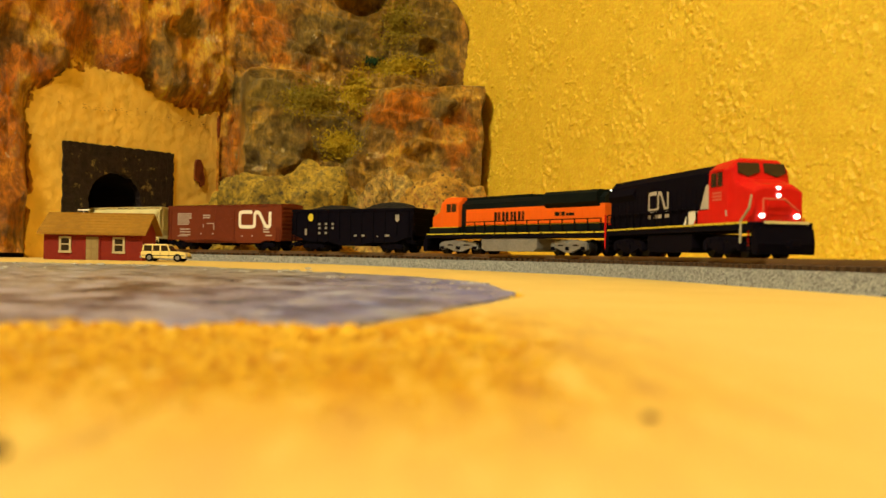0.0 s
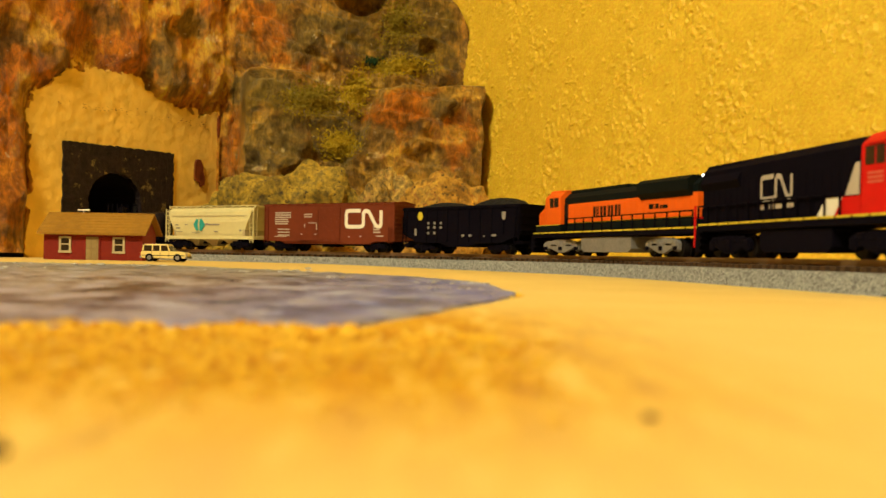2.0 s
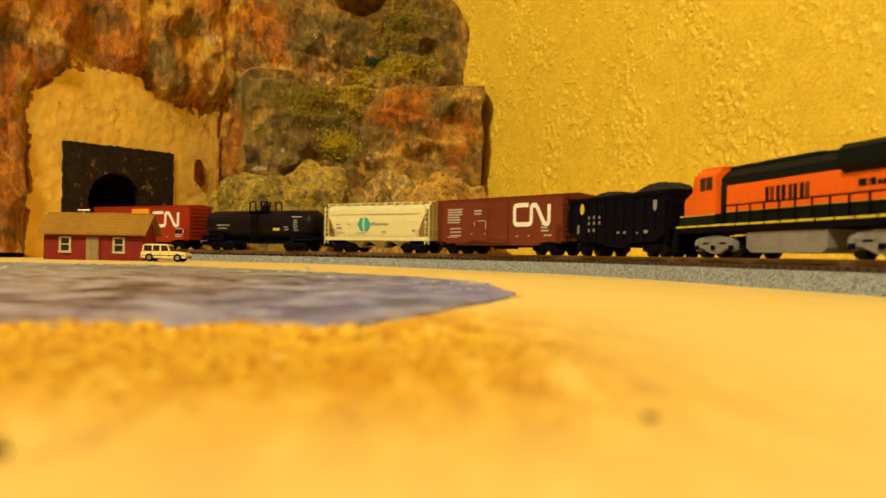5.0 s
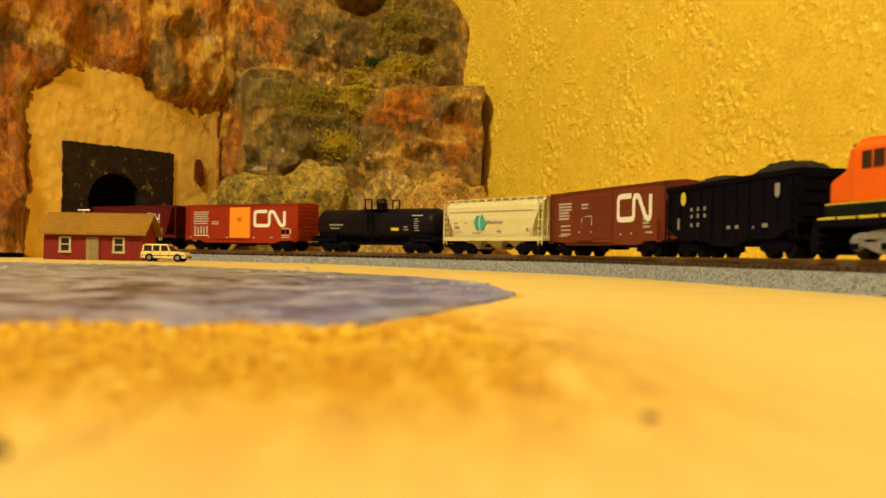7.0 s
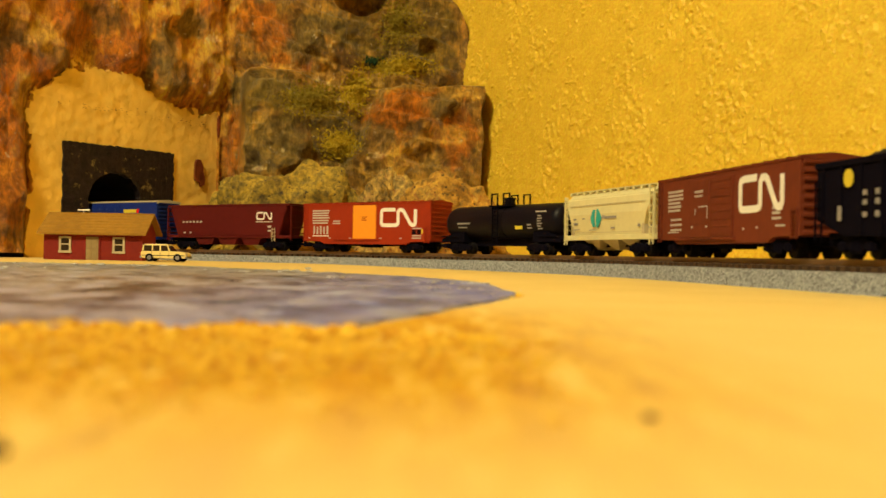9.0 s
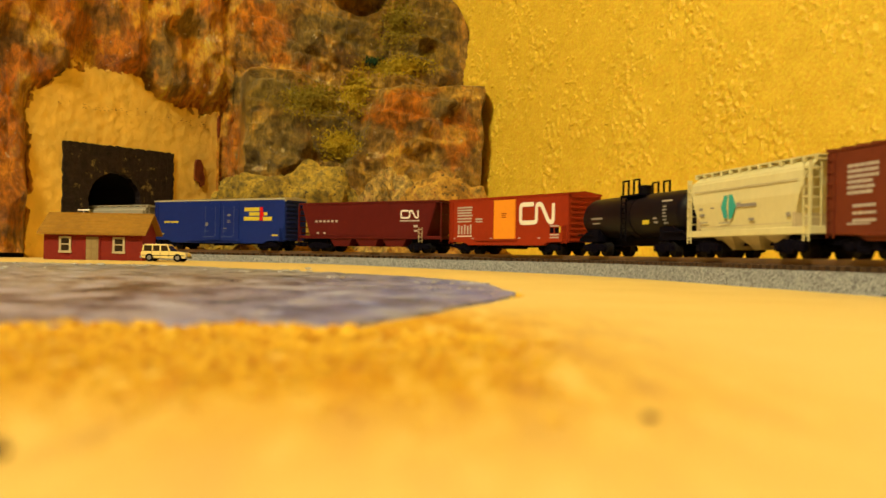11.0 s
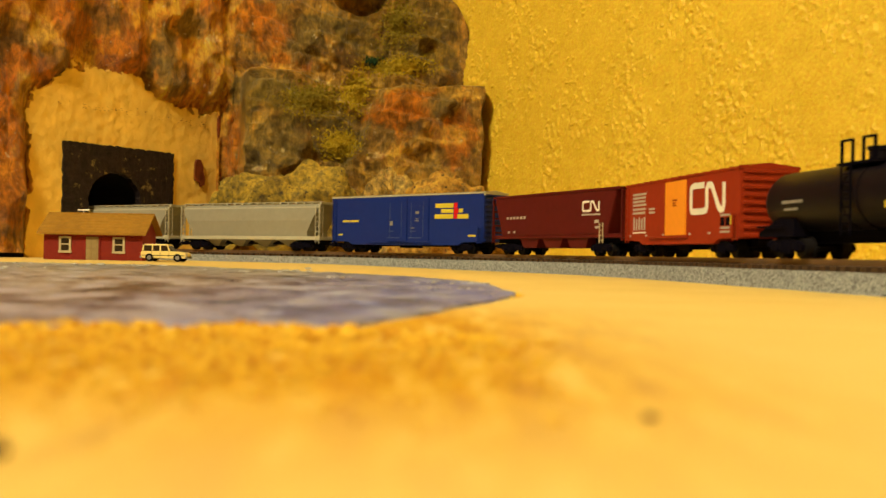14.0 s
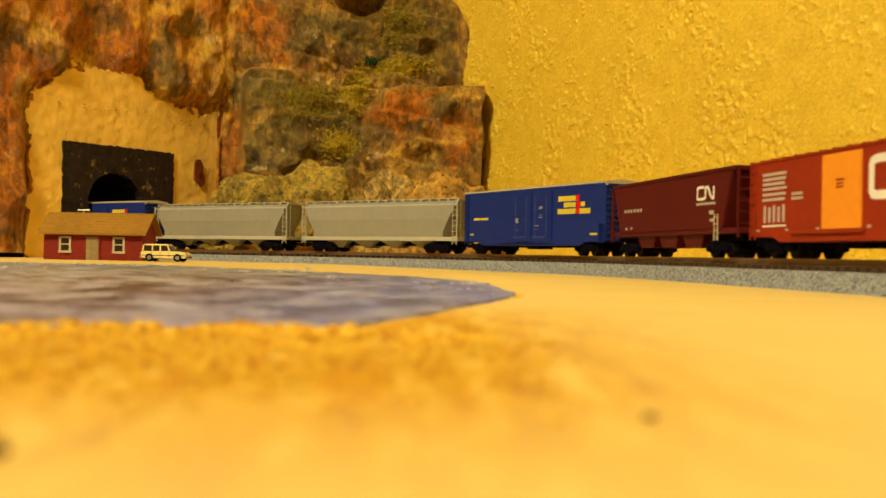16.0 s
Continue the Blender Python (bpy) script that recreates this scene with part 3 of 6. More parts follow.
def mountain():
    top = thing("mountain", "rust and grey-brown painted plaster mountain with a flat tunnel face", "mountain")
    u0, u1, nu, nz = -0.24, FACE_END + SIDE_LONG * 1.06, 600, 320
    bm = bmesh.new()
    rows = []
    for j in range(nz + 1):
        z = 0.004 + 0.33 * j / nz
        rows.append([bm.verts.new(cliff_point(u0 + (u1 - u0) * i / nu, z)) for i in range(nu + 1)])
    for j in range(nz):
        for i in range(nu):
            u, z = u0 + (u1 - u0) * (i + 0.5) / nu, 0.004 + 0.33 * (j + 0.5) / nz
            if abs(u) < 0.024 and z < 0.062:
                continue
            bm.faces.new((rows[j][i], rows[j][i + 1], rows[j + 1][i + 1], rows[j + 1][i]))
    cap = [bm.verts.new(v.co * 1.0 + Vector((0.02, 0.25, 0.02))) for v in rows[-1]]
    for i in range(nu):
        bm.faces.new((rows[-1][i], rows[-1][i + 1], cap[i + 1], cap[i]))
    bmesh.ops.recalc_face_normals(bm, faces=bm.faces)
    coat = []
    for j in range(nz + 1):
        z = 0.004 + 0.33 * j / nz
        row = []
        for i in range(nu + 1):
            row += [*rock_paint(u0 + (u1 - u0) * i / nu, z), 1.0]
        coat += row
    coat += row
    # black strip set in as the shade of the gap under the rock
    sh = Shape(1.0)
    bm2 = sh.bm
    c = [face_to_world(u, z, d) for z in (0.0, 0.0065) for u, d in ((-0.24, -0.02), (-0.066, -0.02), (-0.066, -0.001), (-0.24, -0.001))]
    v = [bm2.verts.new(q) for q in c]
    for f in ((0, 1, 2, 3), (4, 5, 6, 7), (0, 1, 5, 4), (1, 2, 6, 5), (2, 3, 7, 6), (3, 0, 4, 7)):
        bm2.faces.new([v[i] for i in f])
    bmesh.ops.recalc_face_normals(bm2, faces=bm2.faces)
    part("gap_shade_strip", sh, DARK, top, "black strip standing in for the shaded gap under the rock")
    face = part("rock_face", bm, ROCK, top, "rust, tan and grey-green painted plaster rock", smooth=True)
    face.data.color_attributes.new("paint", "FLOAT_COLOR", "POINT").data.foreach_set("color", coat)
    return top


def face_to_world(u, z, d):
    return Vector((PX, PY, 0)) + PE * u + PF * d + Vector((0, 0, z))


def arch_outline(half, spring, crown, n=14):
    return [(half, 0.0), (half, spring)] + [(half * math.cos(math.pi * k / n), spring + (crown - spring) * math.sin(math.pi * k / n)) for k in range(1, n)] + [(-half, spring), (-half, 0.0)]


def tunnel_portal(parent):
    """Dark cast portal with an arched mouth, its bore, and the beige plaster round it."""
    out, inn = [(0.0498, 0.0), (0.0498, 0.0769), (-0.0408, 0.0769), (-0.0408, 0.0)], arch_outline(0.0212, 0.040, 0.0590)
    bm = bmesh.new()
    n = 160

    def ring(poly, d, jit):
        cum = [0.0]
        for a, b in zip(poly, poly[1:]):
            cum.append(cum[-1] + math.dist(a, b))
        vs = []
        for k in range(n + 1):
            t = cum[-1] * k / n
            i = max(j for j in range(len(cum)) if cum[j] <= t + 1e-9)
            i = min(i, len(poly) - 2)
            f = (t - cum[i]) / (cum[i + 1] - cum[i])
            x, z = (poly[i][m] + (poly[i + 1][m] - poly[i][m]) * f for m in (0, 1))
            x += jit * noise.noise(Vector((x * 300, z * 300, 1)))
            z += jit * noise.noise(Vector((x * 300, z * 300, 9))) if z > 0.001 else 0
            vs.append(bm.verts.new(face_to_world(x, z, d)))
        return vs

    loops = [ring(out, -0.012, 0.001), ring(out, 0.0015, 0.0012), ring(inn, 0.0015, 0.0008), ring(inn, -0.004, 0.0006)]
    for a, b in zip(loops, loops[1:]):
        for i in range(n):
            bm.faces.new((a[i], a[i + 1], b[i + 1], b[i]))
    bmesh.ops.recalc_face_normals(bm, faces=bm.faces)
    part("portal", bm, PORTAL, parent, "matt black cast tunnel portal with chipped stonework")
    bm = bmesh.new()
    poly = arch_outline(0.0214, 0.040, 0.0592)
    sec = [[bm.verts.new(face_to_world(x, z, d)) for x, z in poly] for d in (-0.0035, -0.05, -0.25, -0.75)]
    for a, b in zip(sec, sec[1:]):
        for i in range(len(a) - 1):
            bm.faces.new((a[i], a[i + 1], b[i + 1], b[i]))
    bm.faces.new(sec[-1])
    part("tunnel_bore", bm, DARK, parent, "black lining of the tunnel")
    # beige plaster board with a torn edge, flush round the portal
    bm = bmesh.new()
    nu, nz, u0, u1, z1 = 230, 180, -0.070, 0.0945, 0.132
    g = {}
    for i in range(nu + 1):
        for j in range(nz + 1):
            u, z = u0 + (u1 - u0) * i / nu, z1 * j / nz
            e = 0.005 * noise.noise(Vector((u * 70, z * 70, 5))) + 0.003 * noise.noise(Vector((u * 220, z * 220, 8))) + 0.0012 * noise.noise(Vector((u * 600, z * 600, 8)))
            roof = 0.128 - 0.75 * max(0.0, abs(u + 0.006) - 0.026) - 0.012 * smooth01((u - 0.03) / 0.02)
            roof = max(roof, 0.1125) if u > 0 else max(roof, 0.092)
            if z > roof + e * 1.5 or u < -0.0655 + e:
                continue
            if -0.0395 < u < 0.0485 and z < 0.0755:
                continue
            d = 0.0002 + 0.0005 * noise.noise(Vector((u * 30, z * 30, 2))) + 0.0004 * noise.noise(Vector((u * 160, z * 160, 2)))
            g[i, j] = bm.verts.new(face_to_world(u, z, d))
    for i in range(nu):
        for j in range(nz):
            c = [g.get(k) for k in ((i, j), (i + 1, j), (i + 1, j + 1), (i, j + 1))]
            if None not in c:
                bm.faces.new(c)
    ext = bmesh.ops.extrude_face_region(bm, geom=list(bm.faces))
    bmesh.ops.translate(bm, vec=PF * -0.006, verts=[v for v in ext["geom"] if isinstance(v, bmesh.types.BMVert)])
    bmesh.ops.recalc_face_normals(bm, faces=bm.faces)
    part("plaster_face", bm, PLASTER, parent, "rough beige plaster round the portal")
    rnd = random.Random(5)
    bm = bmesh.new()
    for _ in range(75):
        u, z = rnd.uniform(-0.045, 0.085), 0.1015 + rnd.gauss(0, 0.0012) - 0.02 * max(0.0, rnd.uniform(-3, 1)) * 0.1
        r = rnd.uniform(0.0002, 0.0006)
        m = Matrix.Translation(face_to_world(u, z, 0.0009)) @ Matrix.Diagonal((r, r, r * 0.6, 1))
        bmesh.ops.create_icosphere(bm, subdivisions=1, radius=1.0, matrix=m)
    tagged(part("plaster_crumbs", bm, PLASTER_DARK, parent, "dark crumbs along a rough plaster seam"), kind="stuff")
    for u, z, w, h, seed in ((0.0735, 0.066, 0.0042, 0.0085, 1), (0.0765, 0.060, 0.0028, 0.0050, 2), (0.0925, 0.101, 0.0012, 0.0080, 3)):
        bm = bmesh.new()
        ring = []
        for k in range(24):
            a = math.tau * k / 24
            r = 1 + 0.35 * noise.noise(Vector((math.cos(a) * 2, math.sin(a) * 2, seed * 5.0)))
            ring.append((u + w * r * math.cos(a), z + h * r * math.sin(a)))
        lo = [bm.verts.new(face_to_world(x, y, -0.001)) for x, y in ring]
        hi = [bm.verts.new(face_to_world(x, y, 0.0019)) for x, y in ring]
        bm.faces.new(hi)
        for k in range(24):
            bm.faces.new((lo[k], lo[(k + 1) % 24], hi[(k + 1) % 24], hi[k]))
        bmesh.ops.recalc_face_normals(bm, faces=bm.faces)
        part("paint_splash", bm, SPLASH, parent, "dark red-brown paint splash")


def boulder(name, x, y, sx, sy, sz, seed, label, mat=MOSSY, turn=0.0, squash=0.45, detail=6):
    bm = bmesh.new()
    bmesh.ops.create_icosphere(bm, subdivisions=detail, radius=1.0)
    off = Vector((seed * 3.7, seed * 1.3, seed))
    for v in bm.verts:
        p = v.co.copy()
        r = 1 + 0.30 * noise.noise(p * 1.3 + off) + 0.14 * noise.noise(p * 3.1 + off) + 0.05 * noise.noise(p * 8 + off) + 0.035 * noise.noise(p * 16 + off) + 0.02 * noise.noise(p * 34 + off)
        r -= 0.16 * abs(noise.noise(p * 2.0 + off * 2)) + 0.07 * abs(noise.noise(p * 5.0 + off))
        v.co = p * r
        v.co.z = max(v.co.z, -squash)
    rot = Matrix.Rotation(radians(turn), 4, "Z")
    bmesh.ops.transform(bm, matrix=rot @ Matrix.Diagonal((sx, sy, sz, 1)), verts=bm.verts)
    low = min(v.co.z for v in bm.verts)
    bmesh.ops.translate(bm, vec=(x, y, table_z(x, y) - low - 0.0008), verts=bm.verts)
    return tagged(part(name, bm, mat, smooth=True), label, "rock", "boulders at the mountain's foot")


top = mountain()
tunnel_portal(top)

boulder("boulder", -0.105, 0.668, 0.056, 0.024, 0.047, 1.0, "lichen-covered yellow-grey boulder at the mountain's foot", turn=-12)
boulder("boulder", -0.147, 0.690, 0.030, 0.020, 0.032, 5.1, "low lichen-covered boulder under the plaster face", turn=-25)
boulder("boulder", -0.037, 0.646, 0.020, 0.018, 0.046, 2.4, "pale cracked boulder leaning at the mountain's foot", PALE_ROCK, turn=20)
boulder("boulder", 0.0, 0.604, 0.034, 0.022, 0.039, 3.2, "rounded tan boulder beside the track", OCHRE, turn=-8)


def foot_stones():
    rnd = random.Random(21)
    for s, off in ((-0.02, -0.021), (0.012, -0.026), (0.045, -0.020), (0.075, -0.024), (0.10, -0.019), (0.125, -0.026), (0.15, -0.021), (0.172, -0.027), (0.20, -0.024), (0.06, -0.032)):
        x, y, h = on_line(s, off)
        r = rnd.uniform(0.0055, 0.0095)
        boulder("stone", x, y, r * rnd.uniform(1.0, 1.5), r * 0.8, r * rnd.uniform(0.8, 1.15), rnd.uniform(5, 30), "small tan stone at the foot of the mountain", OCHRE, turn=rnd.uniform(-60, 60), detail=3)


foot_stones()


# ---- track: moulded ballast, ties and rails ----
def sweep(profile, s0, s1, step, closed=True):
    bm = bmesh.new()
    rows = []
    for s in np.arange(s0, s1, step):
        rows.append([bm.verts.new((*on_line(s, o)[:2], z)) for o, z in profile])
    n = len(profile)
    for a, b in zip(rows, rows[1:]):
        for i in range(n if closed else n - 1):
            j = (i + 1) % n
            bm.faces.new((a[i], a[j], b[j], b[i]))
    bm.faces.new(rows[0])
    bm.faces.new(rows[-1])
    bmesh.ops.recalc_face_normals(bm, faces=bm.faces)
    return bm


def track():
    t = thing("track", "single track of brown ties on grey moulded ballast", "railway track")
    part("roadbed", sweep([(-0.0125, -0.001), (-0.0092, 0.0050), (0.0092, 0.0050), (0.0125, -0.001)], -1.0, 1.5, 0.01), BALLAST, t, "grey speckled moulded ballast shoulder")
    for o in (-0.0045, 0.0045):
        part("rail", sweep([(o - 0.0009, 0.0059), (o - 0.0009, 0.0063), (o - 0.0003, 0.0064), (o - 0.0004, RAIL_TOP), (o + 0.0004, RAIL_TOP), (o + 0.0003, 0.0064), (o + 0.0009, 0.0063), (o + 0.0009, 0.0059)], -1.0, 1.5, 0.01), RAIL, t, "dull nickel rail")
    sh = Shape(1.0)
    sh.box(-0.0012, 0.0012, -0.0090, 0.0090, 0.0046, 0.0063, 0.0002)
    first = part("tie", sh, TIE, t)
    first.matrix_basis = pose(*on_line(-0.25)[:2], 0, 0, 0, math.degrees(on_line(-0.25)[2]))
    s, rest = -0.25 + 0.0042, 0
    while s < 0.95:
        x, y, h = on_line(s)
        ob = new("tie", first.data)
        ob.parent = t
        ob.matrix_basis = pose(x, y, 0.00005 * math.sin(s * 900), 0, 0, math.degrees(h) + 0.8 * math.sin(s * 1300))
        s += 0.0042
    return t


track()


# ---- shed and small car by the pond ----
def shed():
    x0, x1, y0, y1 = -0.2168, -0.1640, 0.540, 0.566
    s = thing("shed", "small red clapboard shed with a tan shingle roof", "shed")
    z0 = table_z(-0.19, 0.54) - 0.0003
    s.location = (0, 0, z0)
    k = 1000.0
    a, b, c, d = x0 * k, x1 * k, y0 * k, y1 * k
    wh, rh = 15.4, 25.2
    m = (c + d) / 2
    sh = Shape()
    sh.loft([[(a, c, 0), (a, d, 0), (a, d, wh), (a, m, rh - 0.6), (a, c, wh)], [(b, c, 0), (b, d, 0), (b, d, wh), (b, m, rh - 0.6), (b, c, wh)]])
    part("wall", sh, SHED_RED, s, "barn-red painted walls")
    z = 0.5
    while z < wh - 0.8:
        sh = Shape()
        sh.prism([(a - 0.15, z), (b + 0.15, z), (b + 0.15, z + 1.02), (a - 0.15, z + 1.02)], c - 0.30, c - 0.02)
        part("clapboard", sh, SHED_RED, s)
        z += 1.12
    for side, y_e in ((-1, c - 3.2), (1, d + 3.2)):
        sh = Shape()
        ez = wh - 1.4
        sh.loft([[(a - 3.4, m, rh), (a - 3.4, y_e, ez), (a - 3.4, y_e, ez + 0.9), (a - 3.4, m, rh + 0.9)], [(b + 3.0, m, rh), (b + 3.0, y_e, ez), (b + 3.0, y_e, ez + 0.9), (b + 3.0, m, rh + 0.9)]])
        part("roof_slope", sh, SHED_ROOF, s, "weathered tan roof slope")
        n = 7
        for i in range(n):
            f0, f1 = i / n, (i + 1) / n
            sh = Shape()
            pa = Vector((0, m + (y_e - m) * f0, rh + (ez - rh) * f0 + 0.92))
            pb = Vector((0, m + (y_e - m) * f1, rh + (ez - rh) * f1 + 0.92))
            sh.loft([[(x, pa.y, pa.z), (x, pb.y, pb.z), (x, pb.y, pb.z + 0.28), (x, pa.y, pa.z + 0.03)] for x in (a - 3.4, b + 3.0)])
            part("shingle_course", sh, SHED_ROOF, s)
    sh = Shape()
    sh.box(a - 3.4, b + 3.0, m - 0.5, m + 0.5, rh + 0.6, rh + 1.4, 0.2)
    part("ridge_cap", sh, SHED_ROOF, s)

    def window(x, w, z_0, z_1):
        sh = Shape()
        t = 1.1
        sh.box(x - w / 2, x - w / 2 + t, c - 0.9, c + 0.2, z_0, z_1).box(x + w / 2 - t, x + w / 2, c - 0.9, c + 0.2, z_0, z_1)
        sh.box(x - w / 2 + t, x + w / 2 - t, c - 0.9, c + 0.2, z_1 - t, z_1).box(x - w / 2 - 0.3, x + w / 2 + 0.3, c - 1.1, c + 0.2, z_0 - 0.5, z_0 + 0.7)
        sh.box(x - w / 2 + t, x + w / 2 - t, c - 0.7, c + 0.1, (z_0 + z_1) / 2 - 0.3, (z_0 + z_1) / 2 + 0.3)
        f = part("window", sh, SHED_TRIM, s, "cream sash window frame")
        for zz in (z_0 + 0.7, (z_0 + z_1) / 2 + 0.3):
            sh = Shape()
            sh.box(x - w / 2 + t, x + w / 2 - t, c - 0.42, c - 0.3, zz, zz + (z_1 - z_0) / 2 - 1.0)
            part("pane", sh, GLASS, f, "dark window pane")

    window(a + 11.2, 6.6, 4.6, 13.0)
    window(a + 40.4, 6.6, 4.6, 13.0)
    sh = Shape()
    xd = a + 26.0
    sh.box(xd - 3.4, xd + 3.4, c - 0.7, c + 0.2, 0.2, 13.0, 0.15)
    door = part("door", sh, SHED_DOOR, s, "weathered cream panel door")
    for xx, zz, hh in ((-1.5, 1.4, 4.2), (1.5, 1.4, 4.2), (-1.5, 6.6, 5.2), (1.5, 6.6, 5.2)):
        sh = Shape()
        sh.box(xd + xx - 1.1, xd + xx + 1.1, c - 0.95, c - 0.66, zz, zz + hh, 0.1)
        part("panel", sh, SHED_DOOR, door)
    for xx in (-3.9, 3.9):
        sh = Shape()
        sh.box(xd + xx - 0.4, xd + xx + 0.4, c - 0.9, c + 0.2, 0.1, 13.6)
        part("door_jamb", sh, SHED_RED, s)
    for xx in (a, b):
        sh = Shape()
        sh.box(xx - 0.45, xx + 0.45, c - 0.5, c + 0.3, 0, wh - 0.4)
        part("corner_board", sh, SHED_RED, s)
    sh = Shape()
    sh.tube((a + 15.5, m + 1.5, rh - 1), (a + 15.5, m + 1.5, rh + 2.6), 0.35).box(a + 12.2, a + 19.0, m + 1.1, m + 1.9, rh + 2.4, rh + 3.2, 0.2)
    part("roof_vent", sh, WHITE, s, "small white T-shaped roof vent")


def small_car():
    c = thing("station_wagon", "cream-yellow toy four-door wagon parked beside the shed", "car")
    c.matrix_basis = pose(-0.1462, 0.524, table_z(-0.146, 0.524) + 0.0004, 0, 0, -2.0) @ Matrix.Scale(0.9, 4)
    body = [(-13.2, 2.0), (-13.4, 5.2), (-12.8, 5.8), (4.0, 5.9), (12.2, 5.2), (13.2, 4.4), (13.4, 2.0), (11.2, 1.6), (-11.5, 1.6)]
    sh = Shape()
    sh.prism(body, -5.4, 5.4)
    bmesh.ops.bevel(sh.bm, geom=list(sh.bm.edges), offset=0.35, segments=2, affect="EDGES")
    part("body", sh, SUV_PAINT, c, "cream-yellow car body", smooth=True)
    sh = Shape()
    sh.loft([[(-12.6, -5.0, 5.7), (-12.6, 5.0, 5.7), (5.4, 5.0, 5.7), (5.4, -5.0, 5.7)], [(-11.4, -4.3, 9.3), (-11.4, 4.3, 9.3), (2.0, 4.3, 9.3), (2.0, -4.3, 9.3)]])
    part("cabin", sh, GLASS, c, "dark cabin glazing")
    sh = Shape()
    sh.box(-11.8, 2.4, -4.6, 4.6, 9.1, 9.9, 0.3)
    part("roof", sh, SUV_PAINT, c)
    for x in (-12.1, -6.6, -2.0, 2.9):
        for sd in (-1, 1):
            sh = Shape()
            lean = -0.75 if x > 2 else (0.2 if x < -10 else 0.0)
            sh.prism([(x - 0.45 - lean, 5.6), (x + 0.45 - lean, 5.6), (x + 0.4 + lean, 9.3), (x - 0.4 + lean, 9.3)], sd * 5.02 - 0.25 * sd - 0.15, sd * 5.02 - 0.25 * sd + 0.15)
            part("pillar", sh, SUV_PAINT, c)
    for x in (-8.2, 8.4):
        for sd in (-1, 1):
            sh = Shape()
            sh.tube((x, sd * 5.7, 2.0), (x, sd * 3.9, 2.0), 2.35, 20)
            w = part("wheel", sh, BLACK, c, "black tyre")
            sh = Shape()
            sh.tube((x, sd * 5.85, 2.0), (x, sd * 5.5, 2.0), 1.25, 14)
            part("rim", sh, SILVER, w, "grey wheel rim")
    for x0, x1 in ((12.6, 13.9), (-13.9, -12.8)):
        sh = Shape()
        sh.box(x0, x1, -5.3, 5.3, 1.6, 2.9, 0.25)
        part("bumper", sh, SILVER, c, "grey bumper")
    for yy in (-4.2, 4.2):
        sh = Shape()
        sh.box(13.0, 13.6, yy - 0.8, yy + 0.8, 3.5, 4.5, 0.15)
        part("headlight", sh, GREYPRINT, c)
        sh = Shape()
        sh.box(-13.65, -13.1, yy - 0.6, yy + 0.6, 3.4, 5.2, 0.15)
        part("tail_light", sh, RED, c)
    sh = Shape()
    sh.box(-12.8, 12.4, -5.52, -5.38, 3.1, 3.5)
    part("side_moulding", sh, BLACK, c)
    for x in (-7.0, -1.9, 3.2):
        sh = Shape()
        sh.box(x - 0.07, x + 0.07, -5.46, -5.38, 2.0, 5.7)
        part("door_seam", sh, BLACK, c)


shed()
small_car()

# ---- rolling stock; x forwards, z up from the rail head, in millimetres ----
TRAIN = []


def truck(car, x, frame_mat=BLACK, axles=2, base=11.0, r=2.65, half=7.4):
    sh = Shape()
    n = axles
    xs = [base * (i - (n - 1) / 2) for i in range(n)]
    for sd in (-1, 1):
        e = xs[-1] + 2.2
        sh.prism([(-e, 2.2), (-e, 3.6), (-e + 1.4, 4.3), (-2.5, 5.0), (2.5, 5.0), (e - 1.4, 4.3), (e, 3.6), (e, 2.2), (e - 2.0, 1.7), (xs[-1] - 2.4, 2.6), (2.4, 1.3), (-2.4, 1.3), (xs[0] + 2.4, 2.6), (-e + 2.0, 1.7)], sd * half - 0.6, sd * half + 0.6)
        for q in xs:
            sh.box(q - 1.2, q + 1.2, sd * half - 1.0, sd * half + 1.0, 1.9, 4.0, 0.25)
        for q in (-1.3, 0, 1.3):
            sh.tube((q, sd * (half + 0.6), 1.9), (q, sd * (half + 0.6), 4.4), 0.45, 6)
    sh.box(-2.0, 2.0, -half, half, 2.6, 4.6)
    if axles == 3:
        for v in sh.bm.verts:
            v.co.z = 1.2 + (v.co.z - 1.3) * 1.5
        for sd in (-1, 1):
            for q in (-9, -3, 3, 9):
                sh.box(q - 1.6, q + 1.6, sd * half - 0.9, sd * half + 0.4, 4.4, 6.2, 0.3)
    t = part("truck", sh, frame_mat, car, "silver-grey truck side frames" if frame_mat is SILVER else "black truck side frames")
    t.location = (x * MM, 0, 0)
    if frame_mat is SILVER:
        # black boxes imitate the shaded holes of the truck sides
        for q in xs:
            sh = Shape()
            sh.box(q - 1.5, q + 1.5, -half - 1.15, -half - 0.7, 2.2, 3.7, 0.2)
            part("dark_hole_box", sh, BLACK, t, "black box standing in for a dark hole in the truck side")
        for q in (-6, 6):
            sh = Shape()
            sh.box(q - 2.2, q + 2.2, -half - 0.75, -half - 0.5, 4.0, 4.6, 0.1)
            part("brake_cylinder", sh, BLACK, t)
    for q in xs:
        sh = Shape()
        for sd in (-1, 1):
            sh.tube((q, sd * 6.4, r), (q, sd * 4.0, r), r, 20)
            sh.tube((q, sd * 4.0, r), (q, sd * 3.6, r), r + 0.5, 20)
        sh.tube((q, -6, r), (q, 6, r), 0.7, 8)
        part("wheelset", sh, WHEEL, t, "dark metal wheelset")
    return t


